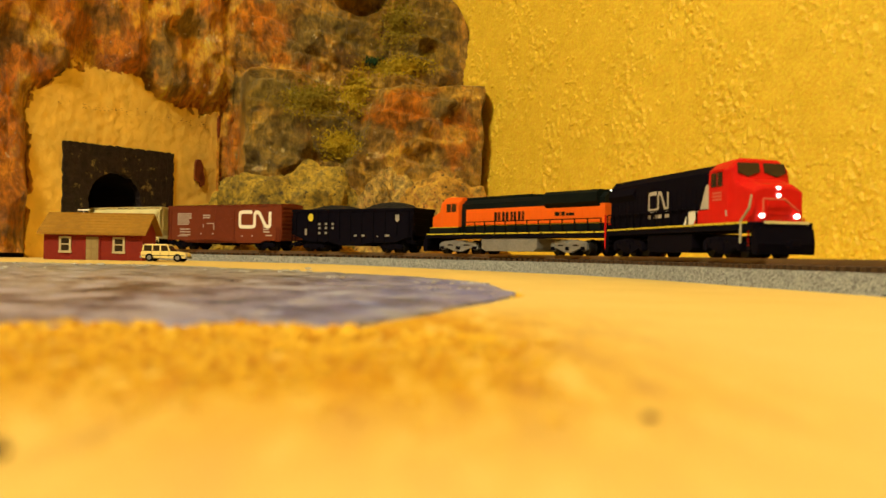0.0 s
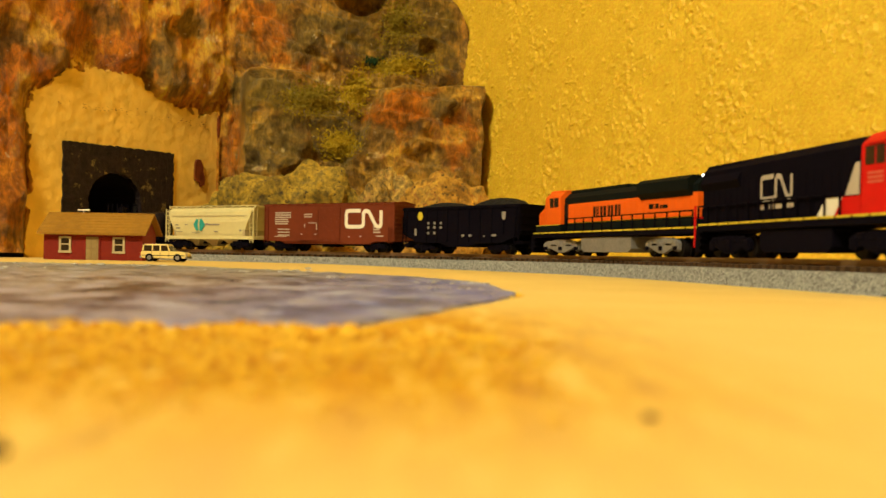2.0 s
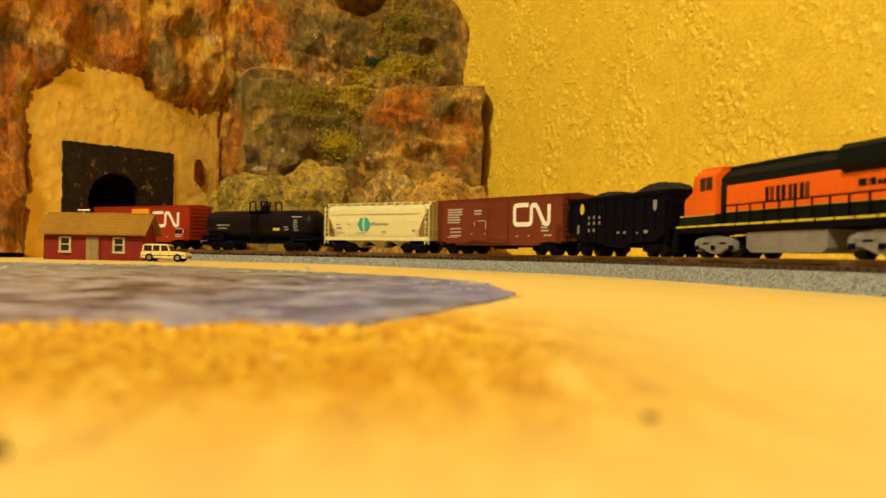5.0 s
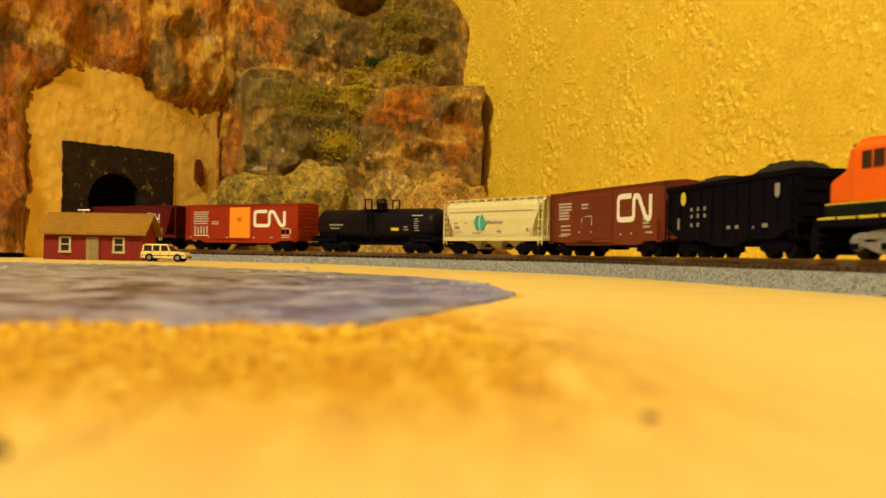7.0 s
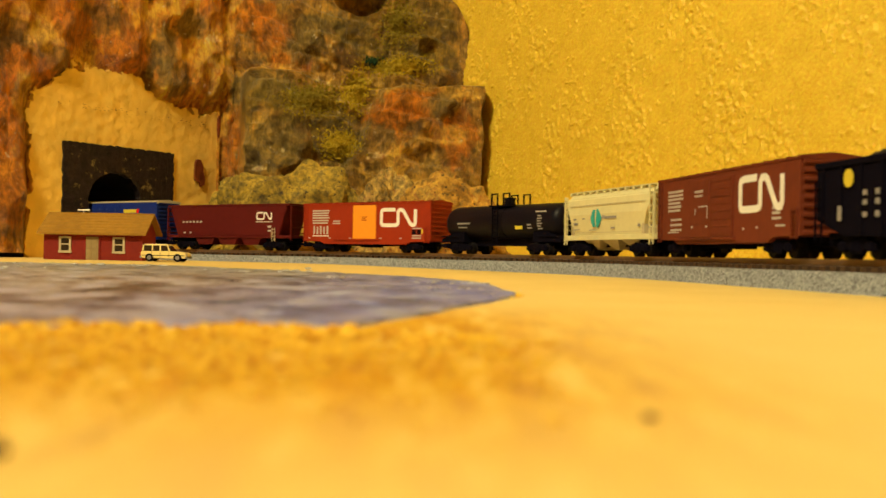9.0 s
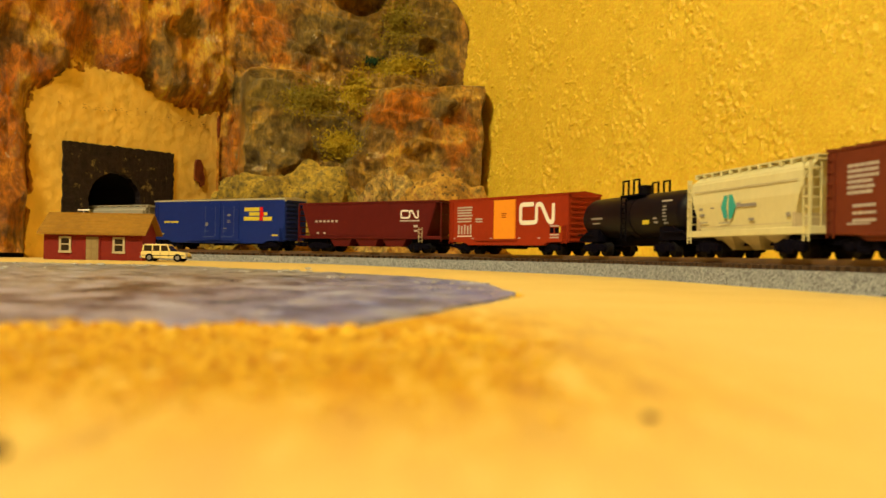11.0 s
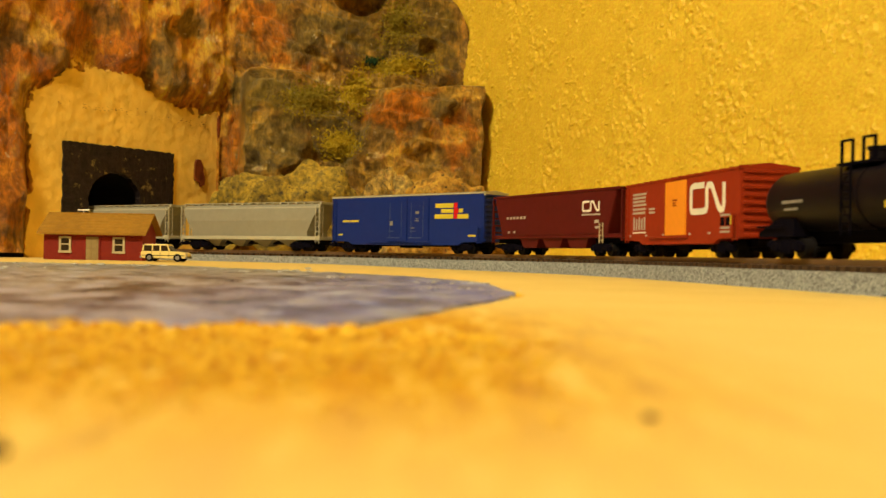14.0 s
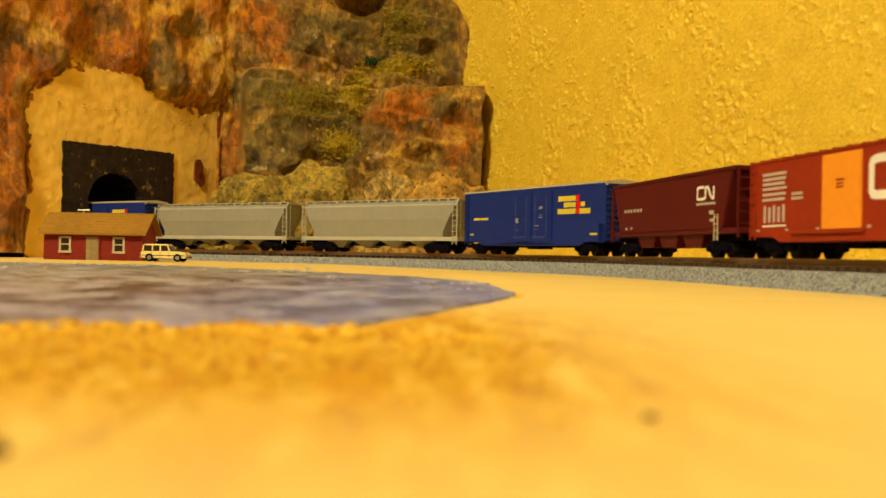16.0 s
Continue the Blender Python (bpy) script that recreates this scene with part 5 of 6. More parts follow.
def coal_hopper():
    c = vehicle("coal_hopper", "black open hopper heaped with coal", 431.5, 86, 56)
    L, H, hf = 86.0, 23.0, 9.2
    sh = Shape()
    sh.prism([(-L / 2, 9.5), (-L / 2, H), (L / 2, H), (L / 2, 9.5), (L / 2 - 12, 5.4), (14, 5.2), (6, 3.4), (-6, 3.4), (-14, 5.2), (-L / 2 + 12, 5.4)], -hf, hf)
    part("body", sh, BLACK, c, "satin black hopper body")
    sh = Shape()
    sh.box(-L / 2 - 0.4, L / 2 + 0.4, -hf - 0.5, -hf + 0.7, H - 1.1, H + 0.4, 0.15).box(-L / 2 - 0.4, L / 2 + 0.4, hf - 0.7, hf + 0.5, H - 1.1, H + 0.4, 0.15)
    sh.box(-L / 2 - 0.5, -L / 2 + 0.8, -hf, hf, H - 1.1, H + 0.4).box(L / 2 - 0.8, L / 2 + 0.5, -hf, hf, H - 1.1, H + 0.4)
    part("top_rim", sh, BLACK, c)
    for i in range(11):
        x = -L / 2 + 3 + (L - 6) * i / 10
        sh = Shape()
        sh.box(x - 0.45, x + 0.45, -hf - 0.55, -hf, 5.6 if 1 < i < 9 else 9.6, H - 0.9, 0.12)
        part("side_post", sh, BLACK, c)
    for sd in (-1, 1):
        for i in range(4):
            sh = Shape()
            x = sd * L / 2
            sh.box(min(x, x + sd * 0.5), max(x, x + sd * 0.5), -hf + 0.6, hf - 0.6, 11 + i * 3.4, 11.9 + i * 3.4)
            part("end_rib", sh, BLACK, c)
        ladder(c, sd * (L / 2 - 0.3) - (2.8 if sd > 0 else 0), -hf - 0.6, 4.6, 19, 2.8, BLACK, 6)
    bm = bmesh.new()
    nx, ny = 70, 18
    rows = []
    for i in range(nx + 1):
        row = []
        for j in range(ny + 1):
            x, yy = (-L / 2 + 0.8) + (L - 1.6) * i / nx, -hf + 0.7 + (2 * hf - 1.4) * j / ny
            e = min(1.0, (hf - 0.7 - abs(yy)) / 5.0) * min(1.0, (L / 2 - 0.8 - abs(x)) / 9.0)
            heap = max(0.0, math.cos((x - 22.5) / 19.0 * 1.45)) if abs(x - 22.5) < 20.5 else 0
            heap = max(heap, 0.72 * max(0.0, math.cos((x + 18.0) / 19.0 * 1.45)) if abs(x + 18) < 20.5 else 0)
            z = H - 1.0 + e * (0.8 + 4.2 * heap) + 0.45 * noise.noise(Vector((x * 0.7, yy * 0.7, 0))) * min(1, e * 3) + 0.3 * noise.noise(Vector((x * 2.1, yy * 2.1, 3)))
            row.append(bm.verts.new((x * MM, yy * MM, z * MM)))
        rows.append(row)
    for a, b in zip(rows, rows[1:]):
        for j in range(ny):
            bm.faces.new((a[j], b[j], b[j + 1], a[j + 1]))
    bmesh.ops.recalc_face_normals(bm, faces=bm.faces)
    part("coal_load", bm, COAL, c, "heaped black coal")
    y = -hf - 0.02
    sh = Shape()
    sh.prism([(-28.6 + 2.0 * math.cos(t), 18.9 + 2.2 * math.sin(t)) for t in (math.tau * k / 20 for k in range(20))], y - 0.60, y - 0.5)
    part("disc_mark", sh, YELLOW, c, "yellow disc mark")
    for k, z in enumerate((14.6, 12.4, 9.6)):
        bars(c, DULLPRINT, y - 0.5, [(-22.8, z, 1.6, 1.2), (-18.0, z, 1.6, 1.3), (-13.0, z, 1.5, 1.2)][: 3 if k < 2 else 2])
    bars(c, DULLPRINT, y - 0.5, [(3.2, 8.4, 2.0, 1.0), (8.6, 8.4, 2.0, 1.0), (19.0, 8.2, 1.0, 0.7), (24.6, 8.4, 3.0, 1.1), (-33.0, 9.0, 1.6, 3.6)])
    sh = Shape()
    sh.prism([(31.5, 20.0), (34.0, 20.0), (34.0, 17.0), (32.75, 16.0), (31.5, 17.0)], y - 0.62, y - 0.5)
    part("shield_mark", sh, DULLPRINT, c, "worn white shield mark")
    sh = Shape()
    sh.box(-L / 2 + 1, L / 2 - 1, -2, 2, 3.6, 7)
    for sd in (-1, 1):
        sh.box(min(sd * 42, sd * 26), max(sd * 42, sd * 26), -6.5, 6.5, 5.0, 6.4)
    part("underframe", sh, BLACK, c)


def maroon_hopper():
    c = vehicle("covered_hopper", "dark maroon hopper with a small white ribbon emblem", -53.5, 102, 72)
    L, H, hf = 102.0, 26.8, 9.2
    sh = Shape()
    sh.prism([(-L / 2 + 3, H - 2.4), (-L / 2 + 3, H), (L / 2 - 3.6, H), (L / 2 - 3.8, H - 2.4), (L / 2 - 9.5, 8.6), (-L / 2 + 9.5, 8.6)], -hf, hf)
    bmesh.ops.bevel(sh.bm, geom=list(sh.bm.edges), offset=0.3, segments=2, affect="EDGES")
    part("body", sh, MAROON, c)
    sh = Shape()
    sh.box(-L / 2 + 1, L / 2 - 1, -hf - 0.35, hf + 0.35, H - 0.8, H + 0.3, 0.15)
    part("top_rim", sh, MAROON, c)
    sh = Shape()
    sh.box(-L / 2, L / 2, -hf + 0.3, hf - 0.3, 7.2, 8.9, 0.2)
    part("side_sill", sh, MAROON, c)
    for sd in (-1, 1):
        x = sd * (L / 2 - 0.4)
        for yy in (-hf + 0.4, hf - 0.4):
            sh = Shape()
            sh.box(x - 0.35, x + 0.35, yy - 0.35, yy + 0.35, 6, H - 1)
            part("end_post", sh, MAROON, c)
        for i in range(5):
            sh = Shape()
            sh.box(x - 0.3, x + 0.3, -hf + 0.4, hf - 0.4, 10 + i * 3.3, 10.6 + i * 3.3)
            part("end_rung", sh, MAROON, c)
        ladder(c, 36.5 if sd > 0 else x, -hf - 0.1, 5.2, 13.2, 2.2, CREAM_D if sd > 0 else MAROON, 4)
    for x in (-19.0, 0.0, 19.0):
        sh = Shape()
        sh.loft([[(x - 9, -hf + 1.0, 8.7), (x + 9, -hf + 1.0, 8.7), (x + 9, hf - 1.0, 8.7), (x - 9, hf - 1.0, 8.7)], [(x - 5.5, -hf + 1.6, 3.2), (x + 5.5, -hf + 1.6, 3.2), (x + 5.5, hf - 1.6, 3.2), (x - 5.5, hf - 1.6, 3.2)]])
        part("discharge_chute", sh, MAROON, c)
    emblem(c, 24.6, 18.2, 3.7, -hf - 0.02, width=0.24, wide=1.95)
    text_block(c, GREYPRINT, -hf - 0.02, 23.8, 16.3, 13, 1, 1, 0.7, 2)
    bars(c, GREYPRINT, -hf - 0.02, [(-37.2 + k * 3.0, 16.2, 1.6, 1.1) for k in range(6)] + [(-36, 9.8, 1.6, 0.9), (-31, 9.8, 1.6, 0.9), (33, 13.2, 2.8, 1.2), (33.4, 11.0, 2.4, 0.9)])
    sh = Shape()
    sh.box(-L / 2 + 1, L / 2 - 1, -2, 2, 3.6, 7.2)
    for sd in (-1, 1):
        sh.box(min(sd * 49, sd * 30), max(sd * 49, sd * 30), -6.5, 6.5, 5.2, 7.0)
    part("underframe", sh, BLACK, c)


def grey_hopper(centre):
    c = vehicle("covered_hopper", "long plain grey covered hopper with a pale sill", centre, 111, 81)
    hopper_shape(c, 111, 27.4, GREY, GREY_L, inset=9.5, chutes=4, chute_mat=GREY)


def loco_front(c, f, cab_x, nose_x, deck, mat, lit):
    """Wide cab with windscreens and a broad nose; f is +1 when it faces forwards."""
    hf = 9.4
    X = lambda v: f * v
    sh = Shape()
    a, b = cab_x, cab_x + 14.5
    # cab shell in lofted cross-sections
    def sec(x, top, half, shoulder):
        return [(X(x), -half, deck), (X(x), -half, shoulder), (X(x), -half + 3.0, top), (X(x), half - 3.0, top), (X(x), half, shoulder), (X(x), half, deck)]
    sh.loft([sec(a, 28.9, hf, 26.2), sec(b - 1.0, 29.4, hf, 26.4), sec(b + 1.2, 29.0, hf - 0.4, 26.2), sec(b + 2.9, 23.4, hf - 0.6, 21.6), sec(nose_x - 1.2, 21.2, hf - 1.2, 19.2), sec(nose_x, 20.2, hf - 1.9, 19.0)])
    bmesh.ops.bevel(sh.bm, geom=[e for e in sh.bm.edges], offset=0.28, segments=2, affect="EDGES")
    cab = part("cab", sh, mat, c)
    # windscreens lie on the sloping front
    for y0, y1 in ((-7.6, -0.7), (0.7, 7.6)):
        sh = Shape()
        lo, hi = (b + 2.85, 23.9), (b + 1.5, 28.0)
        n = Vector((5.0, 1.6)).normalized() * 0.35
        near, far = (y0, y1) if y0 < 0 else (y1, y0)
        edge = [(near * 0.97, 1.0), (far, 1.0), (far, 0.34), (near * 0.62, 0.0), (near, 0.30)]
        sh.loft([[(X(lo[0] + (hi[0] - lo[0]) * g + k * n.x), y, lo[1] + (hi[1] - lo[1]) * g + k * n.y) for y, g in edge] for k in (1, -1)])
        part("windscreen", sh, GLASS, cab, "dark windscreen")
    for sd in (-1, 1):
        for q0, q1 in ((a + 2.2, a + 6.0), (a + 6.8, a + 10.2)):
            sh = Shape()
            sh.box(min(X(q0), X(q1)), max(X(q0), X(q1)), sd * hf - 0.25, sd * hf + 0.25, 21.4, 25.6, 0.15)
            part("side_window", sh, GLASS, cab)
    for z, on in ((20.1, 1), (18.0, 1)):
        sh = Shape()
        xx = nose_x + (0.1 if z < 19.0 else -0.3)
        sh.tube((X(xx - 0.6), 0.0, z), (X(xx + 0.5), 0.0, z), 0.55, 14)
        part("headlight", sh, LIGHT if lit else GLASS, c, "lit round headlight" if lit else "unlit headlight")
    for yy in (-5.4, 5.4):
        sh = Shape()
        sh.tube((X(nose_x + 0.3), yy, deck + 1.9), (X(nose_x + 1.5), yy, deck + 1.9), 0.68, 14)
        part("ditch_light", sh, LIGHT if lit else GLASS, c, "lit round ditch light" if lit else "unlit ditch light")
    sh = Shape()
    sh.box(min(X(nose_x + 0.05), X(nose_x + 0.3)), max(X(nose_x + 0.05), X(nose_x + 0.3)), -3.2, 3.2, deck + 2.2, deck + 7.0, 0.1)
    part("nose_door", sh, mat, c)
    return cab


def loco_frame(c, L, deck, stripe, tank_mat, f):
    hf = 9.4
    sh = Shape()
    sh.box(-L / 2, L / 2, -hf, hf, deck - 2.2, deck, 0.2)
    part("deck", sh, BLACK, c, "black walkway deck")
    for i in range(16):
        x = -L / 2 + 2 + (L - 4) * i / 16
        sh = Shape()
        sh.box(x, x + (L - 4) / 16 * 0.86, -hf - 0.25, -hf + 0.05, deck - 0.40, deck + 0.20)
        part("edge_stripe", sh, stripe, c, "yellow reflective edge stripe")
    sh = Shape()
    sh.prism([(-20, 7.6), (20, 7.6), (20, 3.0), (17.5, 1.6), (-17.5, 1.6), (-20, 3.0)], -8.6, 8.6)
    part("fuel_tank", sh, tank_mat, c)
    for sd in (-1, 1):
        x = sd * L / 2
        sh = Shape()
        sh.prism([(x - sd * 1.5, deck - 1.8), (x + sd * 1.4, deck - 1.8), (x + sd * 2.4, 4.0), (x + sd * 1.8, 1.1), (x - sd * 0.5, 1.1), (x - sd * 2.4, 4.0)], -8.9, 8.9)
        part("pilot_plow", sh, BLACK, c, "black pilot plow")
        sh = Shape()
        for k in range(4):
            z = 1.8 + k * 2.0
            for yy in (-1, 1):
                q = x - sd * (1.0 + 0.2 * k)
                sh.box(min(q, q - sd * 3.6), max(q, q - sd * 3.6), yy * 9.0 - 0.6, yy * 9.0 + 0.6, z, z + 0.45)
        part("steps", sh, BLACK, c)


def handrails(c, x0, x1, deck, n, mat, y):
    sh = Shape()
    for i in range(n):
        x = x0 + (x1 - x0) * i / (n - 1)
        sh.box(x - 0.2, x + 0.2, y - 0.2, y + 0.2, deck - 0.5, deck + 5.8)
    sh.box(x0, x1, y - 0.2, y + 0.2, deck + 5.5, deck + 5.95)
    part("handrail", sh, mat, c)


def hood(c, f, x0, x1, deck, top, half, mat, top_mat, cut):
    X = lambda v: f * v
    def sec(x, lo, hi, h, s):
        return [(X(x), -h, lo), (X(x), -h, hi - s), (X(x), -h + s, hi), (X(x), h - s, hi), (X(x), h, hi - s), (X(x), h, lo)]
    sh = Shape()
    sh.loft([sec(x0, deck, cut, half, 0.01), sec(x1, deck, cut, half, 0.01)])
    h = part("hood", sh, mat, c)
    sh = Shape()
    sh.loft([sec(x0, cut, top, half, 2.2), sec(x1, cut, top, half, 2.2)])
    part("hood_top", sh, top_mat, c)
    n = int(abs(x1 - x0) / 4.2)
    for i in range(1, n):
        x = x0 + (x1 - x0) * i / n
        sh = Shape()
        sh.box(min(X(x), X(x + 0.22)), max(X(x), X(x + 0.22)), -half - 0.12, -half + 0.1, deck + 1, cut - 1)
        part("door_seam", sh, mat, h)
    return h


def shorten(c, k, kz=1.0):
    """Fits all that stands on the frame of a locomotive to its length and height, but not its trucks and couplers."""
    for o in c.children_recursive:
        if o.name.split(".")[0] not in ("truck", "wheelset", "coupler", "dark_hole_box", "brake_cylinder"):
            o.data.transform(Matrix.Diagonal((k, 1, kz, 1)))


def lead_locomotive():
    c = vehicle("locomotive", "black and red diesel locomotive with lit headlights", 686.0, 123, 76, axles=3, base=11.2, r=3.2, half=7.6, category="locomotive")
    deck, f = 10.2, 1
    loco_frame(c, 128.6, deck, YELLOW, BLACK, f)
    loco_front(c, f, 34.0, 61.4, deck, RED, True)
    h = hood(c, f, -62.0, 35.0, deck, 28.6, 8.2, BLACK, BLACK, 23.0)
    sh = Shape()
    sh.loft([[(x, -y, z0), (x, -y - 1.2, z0 + 2.2), (x, -6.6, 28.5), (x, 6.6, 28.5), (x, y + 1.2, z0 + 2.2), (x, y, z0)] for x, y, z0 in ((-62.0, 8.2, 20.5), (-34.0, 8.2, 20.5))])
    part("radiator", sh, BLACK, c, "flared black radiator section")
    for x in (-56, -49, -42):
        sh = Shape()
        sh.tube((x, 0, 28.2), (x, 0, 29.0), 3.0, 18)
        part("roof_fan", sh, BLACK, c)
    for x0, x1, z in ((-26, -10, 28.7), (-4, 4, 29.1), (8, 24, 28.6)):
        sh = Shape()
        sh.box(x0, x1, -3.4, 3.4, 26.5, z, 0.3)
        part("roof_box", sh, BLACK, c)
    for q0, q1, z0, z1, mat, nm in ((28.6, 33.4, 10.3, 14.4, WHITE, "white_slash"), (24.4, 31.0, 10.3, 14.4, GREYPRINT, "white_slash")):
        sh = Shape()
        sh.prism([(11.8, 10.4), (20.2, 10.4), (24.2, 14.8), (16.0, 14.8)] if mat is WHITE else [(25.4, 15.1), (31.6, 15.1), (31.8, 22.6), (30.0, 22.6)], -8.42, -8.22)
        part(nm, sh, mat, c, "white slanted paint band")
    sh = Shape()
    sh.prism([(20.3, 10.4), (32.2, 10.4), (32.2, 14.8), (24.3, 14.8)], -8.40, -8.22)
    part("red_slash", sh, RED, c, "red paint wedge")
    emblem(c, -20.2, 16.2, 6.0, -8.22, GREYPRINT, width=0.22, wide=1.92)
    bars(c, GREYPRINT, -8.22, [(-20.6, 13.4, 2.0, 1.3), (-15.6, 13.4, 3.0, 1.3), (-11.6, 13.4, 4.0, 1.3), (-4.6, 13.4, 3.6, 1.3)])
    bars(c, RAILRED, -9.42, [(37.2, 17.2 + k * 1.0, 6.4, 0.6) for k in range(3)])
    bars(c, GREYPRINT, -9.42, [(46.6, 12.4, 1.0, 1.6)])
    sh = Shape()
    yy = -9.5
    sh.tube((63.8, yy, 17.8), (62.6, yy, 14.2), 0.35, 6).tube((62.6, yy, 14.2), (57.4, yy, 10.8), 0.35, 6).tube((57.4, yy, 10.8), (57.0, yy, 4.2), 0.35, 6)
    part("step_rail", sh, GREY_L, c, "white step handrails")
    sh = Shape()
    sh.tube((63.4, -5.6, 16.8), (63.4, 1.0, 16.8), 0.3, 6).tube((63.4, -5.6, 16.8), (63.4, -5.6, 13.0), 0.3, 6).tube((63.4, 1.0, 16.8), (63.4, 5.6, 13.4), 0.3, 6)
    part("nose_rail", sh, RAILRED, c, "pale red nose grab rail")
    sh = Shape()
    sh.box(65.4, 66.0, -6.2, 7.4, deck - 0.5, deck + 0.3)
    part("front_stripe", sh, CREAM, c, "pale yellow front stripe")
    sh = Shape()
    sh.box(63.4, 65.4, -7.0, 7.4, 6.6, 8.8, 0.3)
    part("anticlimber", sh, BLACK, c)
    handrails(c, -64, 24, deck, 13, BLACK, -9.0)
    handrails(c, -64, 30, deck, 13, BLACK, 9.0)
    sh = Shape()
    for yy in (-8.8, 8.8):
        sh.tube((-67.2, yy, 3.0), (-67.2, yy, 16.4), 0.4, 6)
    sh.tube((-67.2, -8.8, 12.6), (-67.2, 8.8, 12.6), 0.3, 6)
    part("end_rail", sh, RED, c, "red end handrails")
    for yy in (-0.9, 0.9):
        sh = Shape()
        sh.tube((-62.9, yy - 7.2, 26.0), (-61.9, yy - 7.2, 26.0), 0.34, 12)
        part("rear_lamp", sh, LIGHT if yy < 0 else GREYPRINT, c, "small lit rear lamp")
    sh = Shape()
    sh.box(44, 47, -2, 2, 28.4, 29.0, 0.2)
    part("roof_horn", sh, BLACK, c)
    for x0, x1, y0, y1, z in ((38.0, 45.0, -4.0, 4.0, 29.9),):
        sh = Shape()
        sh.box(x0, x1, y0, y1, 28.6, z, 0.3)
        part("cab_roof_box", sh, RED, c)
    for sd in (-1, 1):
        sh = Shape()
        sh.box(37.4, 44.6, sd * 9.6 - 0.35, sd * 9.6 + 0.35, 26.0, 26.5, 0.1)
        part("sunshade", sh, RED, c)
        sh = Shape()
        sh.tube((60.4, sd * 8.6, 3.4), (60.4, sd * 8.6, deck + 1.6), 0.3, 6)
        part("corner_grab", sh, RED, c, "red corner grab iron")
    shorten(c, 0.905)


def second_locomotive():
    c = vehicle("locomotive", "orange and dark green diesel locomotive coupled backwards", 553.2, 141, 86, frame_mat=SILVER, axles=3, base=12.0, r=3.2, half=7.6, category="locomotive")
    deck, f = 10.2, -1
    loco_frame(c, 135, deck, YELLOW, SILVER, f)
    loco_front(c, f, 38.0, 63.5, deck + 3.4, ORANGE, False)
    sh = Shape()
    sh.box(-63.0, -38.0, -9.45, 9.45, deck - 0.1, deck + 3.5)
    part("cab_skirt", sh, GREEN, c, "dark green lower cab")
    hood(c, f, -60.5, 38.5, deck + 3.6, 27.2, 7.4, ORANGE, GREEN, 22.4)
    sh = Shape()
    sh.box(-38.5, 60.5, -7.6, 7.6, deck - 0.1, deck + 3.7)
    part("hood_base", sh, GREEN, c, "dark green hood base")
    sh = Shape()
    sh.loft([[(x, -7.2, 21.0), (x, -9.3, 23.2), (x, -9.3, 27.0), (x, -7.6, 28.4), (x, 7.6, 28.4), (x, 9.3, 27.0), (x, 9.3, 23.2), (x, 7.2, 21.0)] for x in (24.5, 57.5)])
    part("radiator", sh, GREEN, c, "overhanging dark green radiator")
    for x0, x1, z in ((-47, 10, 28.7), (12, 16, 28.2), (17, 24, 28.0)):
        sh = Shape()
        sh.box(x0, x1, -4.6, 4.6, 26.8, z, 0.4)
        part("roof_box", sh, GREEN, c)
    sh = Shape()
    sh.box(-52.4, -38.0, -7.4, 7.4, 27.6, 28.9, 0.4)
    part("cab_roof", sh, ORANGE, c)
    bars(c, YELLOW, -7.42, [(-37.5, deck + 3.75, 96, 0.3)], "pinstripe")
    bars(c, YELLOW, -9.47, [(-62.6, deck + 3.2, 24.6, 0.35)], "pinstripe")
    for x, w in ((-12.0, 5.0), (-6.2, 5.2), (-0.2, 4.8), (5.4, 4.8)):
        bars(c, GREEN, -7.42, [(x, 16.2, w * 0.36, 4.2), (x + w * 0.52, 16.2, w * 0.36, 4.2)], "dark_lettering_bar")
    bars(c, GREEN, -7.42, [(30, 17.6, 3.2, 1.8), (34, 17.6, 2.6, 1.8), (37.4, 17.6, 5, 1.2)], "dark_lettering_bar")
    # solid dark box drawn as the shaded gap behind the cab
    sh = Shape()
    sh.box(-38.6, -34.6, -7.6, 7.6, deck + 0.5, 22.6)
    part("cab_gap_shade", sh, GREEN, c)
    handrails(c, -33, 60, deck, 13, BLACK, -9.0)
    handrails(c, -33, 60, deck, 13, BLACK, 9.0)
    sh = Shape()
    for yy in (-8.8, 8.8):
        sh.tube((65.6, yy, 2.8), (65.6, yy, 16.2), 0.4, 6)
    sh.tube((65.6, -8.8, 13.0), (65.6, 8.8, 13.0), 0.3, 6)
    part("end_rail", sh, BLACK, c)
    shorten(c, 1.055, 0.965)


lead_locomotive()
second_locomotive()
coal_hopper()
brown_boxcar()
cream_hopper()
tank_car()
red_boxcar()
maroon_hopper()
blue_boxcar(-168.5)
grey_hopper(-287.1)
grey_hopper(-408.7)
blue_boxcar(-527.0, True)


# ---- ceiling lamp above the table, out of sight ----
def ceiling_lamp():
    c = thing("ceiling_lamp", "round warm-white ceiling lamp above the layout", "lamp")
    x, y, z = LAMP_AT
    sh = Shape(1.0)
    sh.tube((x, y, z + 0.03), (x, y, 1.5), 0.20, 24)
    part("canopy", sh, SILVER, c)
    sh = Shape(1.0)
    sh.tube((x, y, z + 0.012), (x, y, z + 0.03), 0.19, 24)
    part("diffuser", sh, material("lamp_diffuser", (0.9, 0.85, 0.7), 0.5, emit=(1.0, 0.8, 0.45, 2.0)), c)


ceiling_lamp()


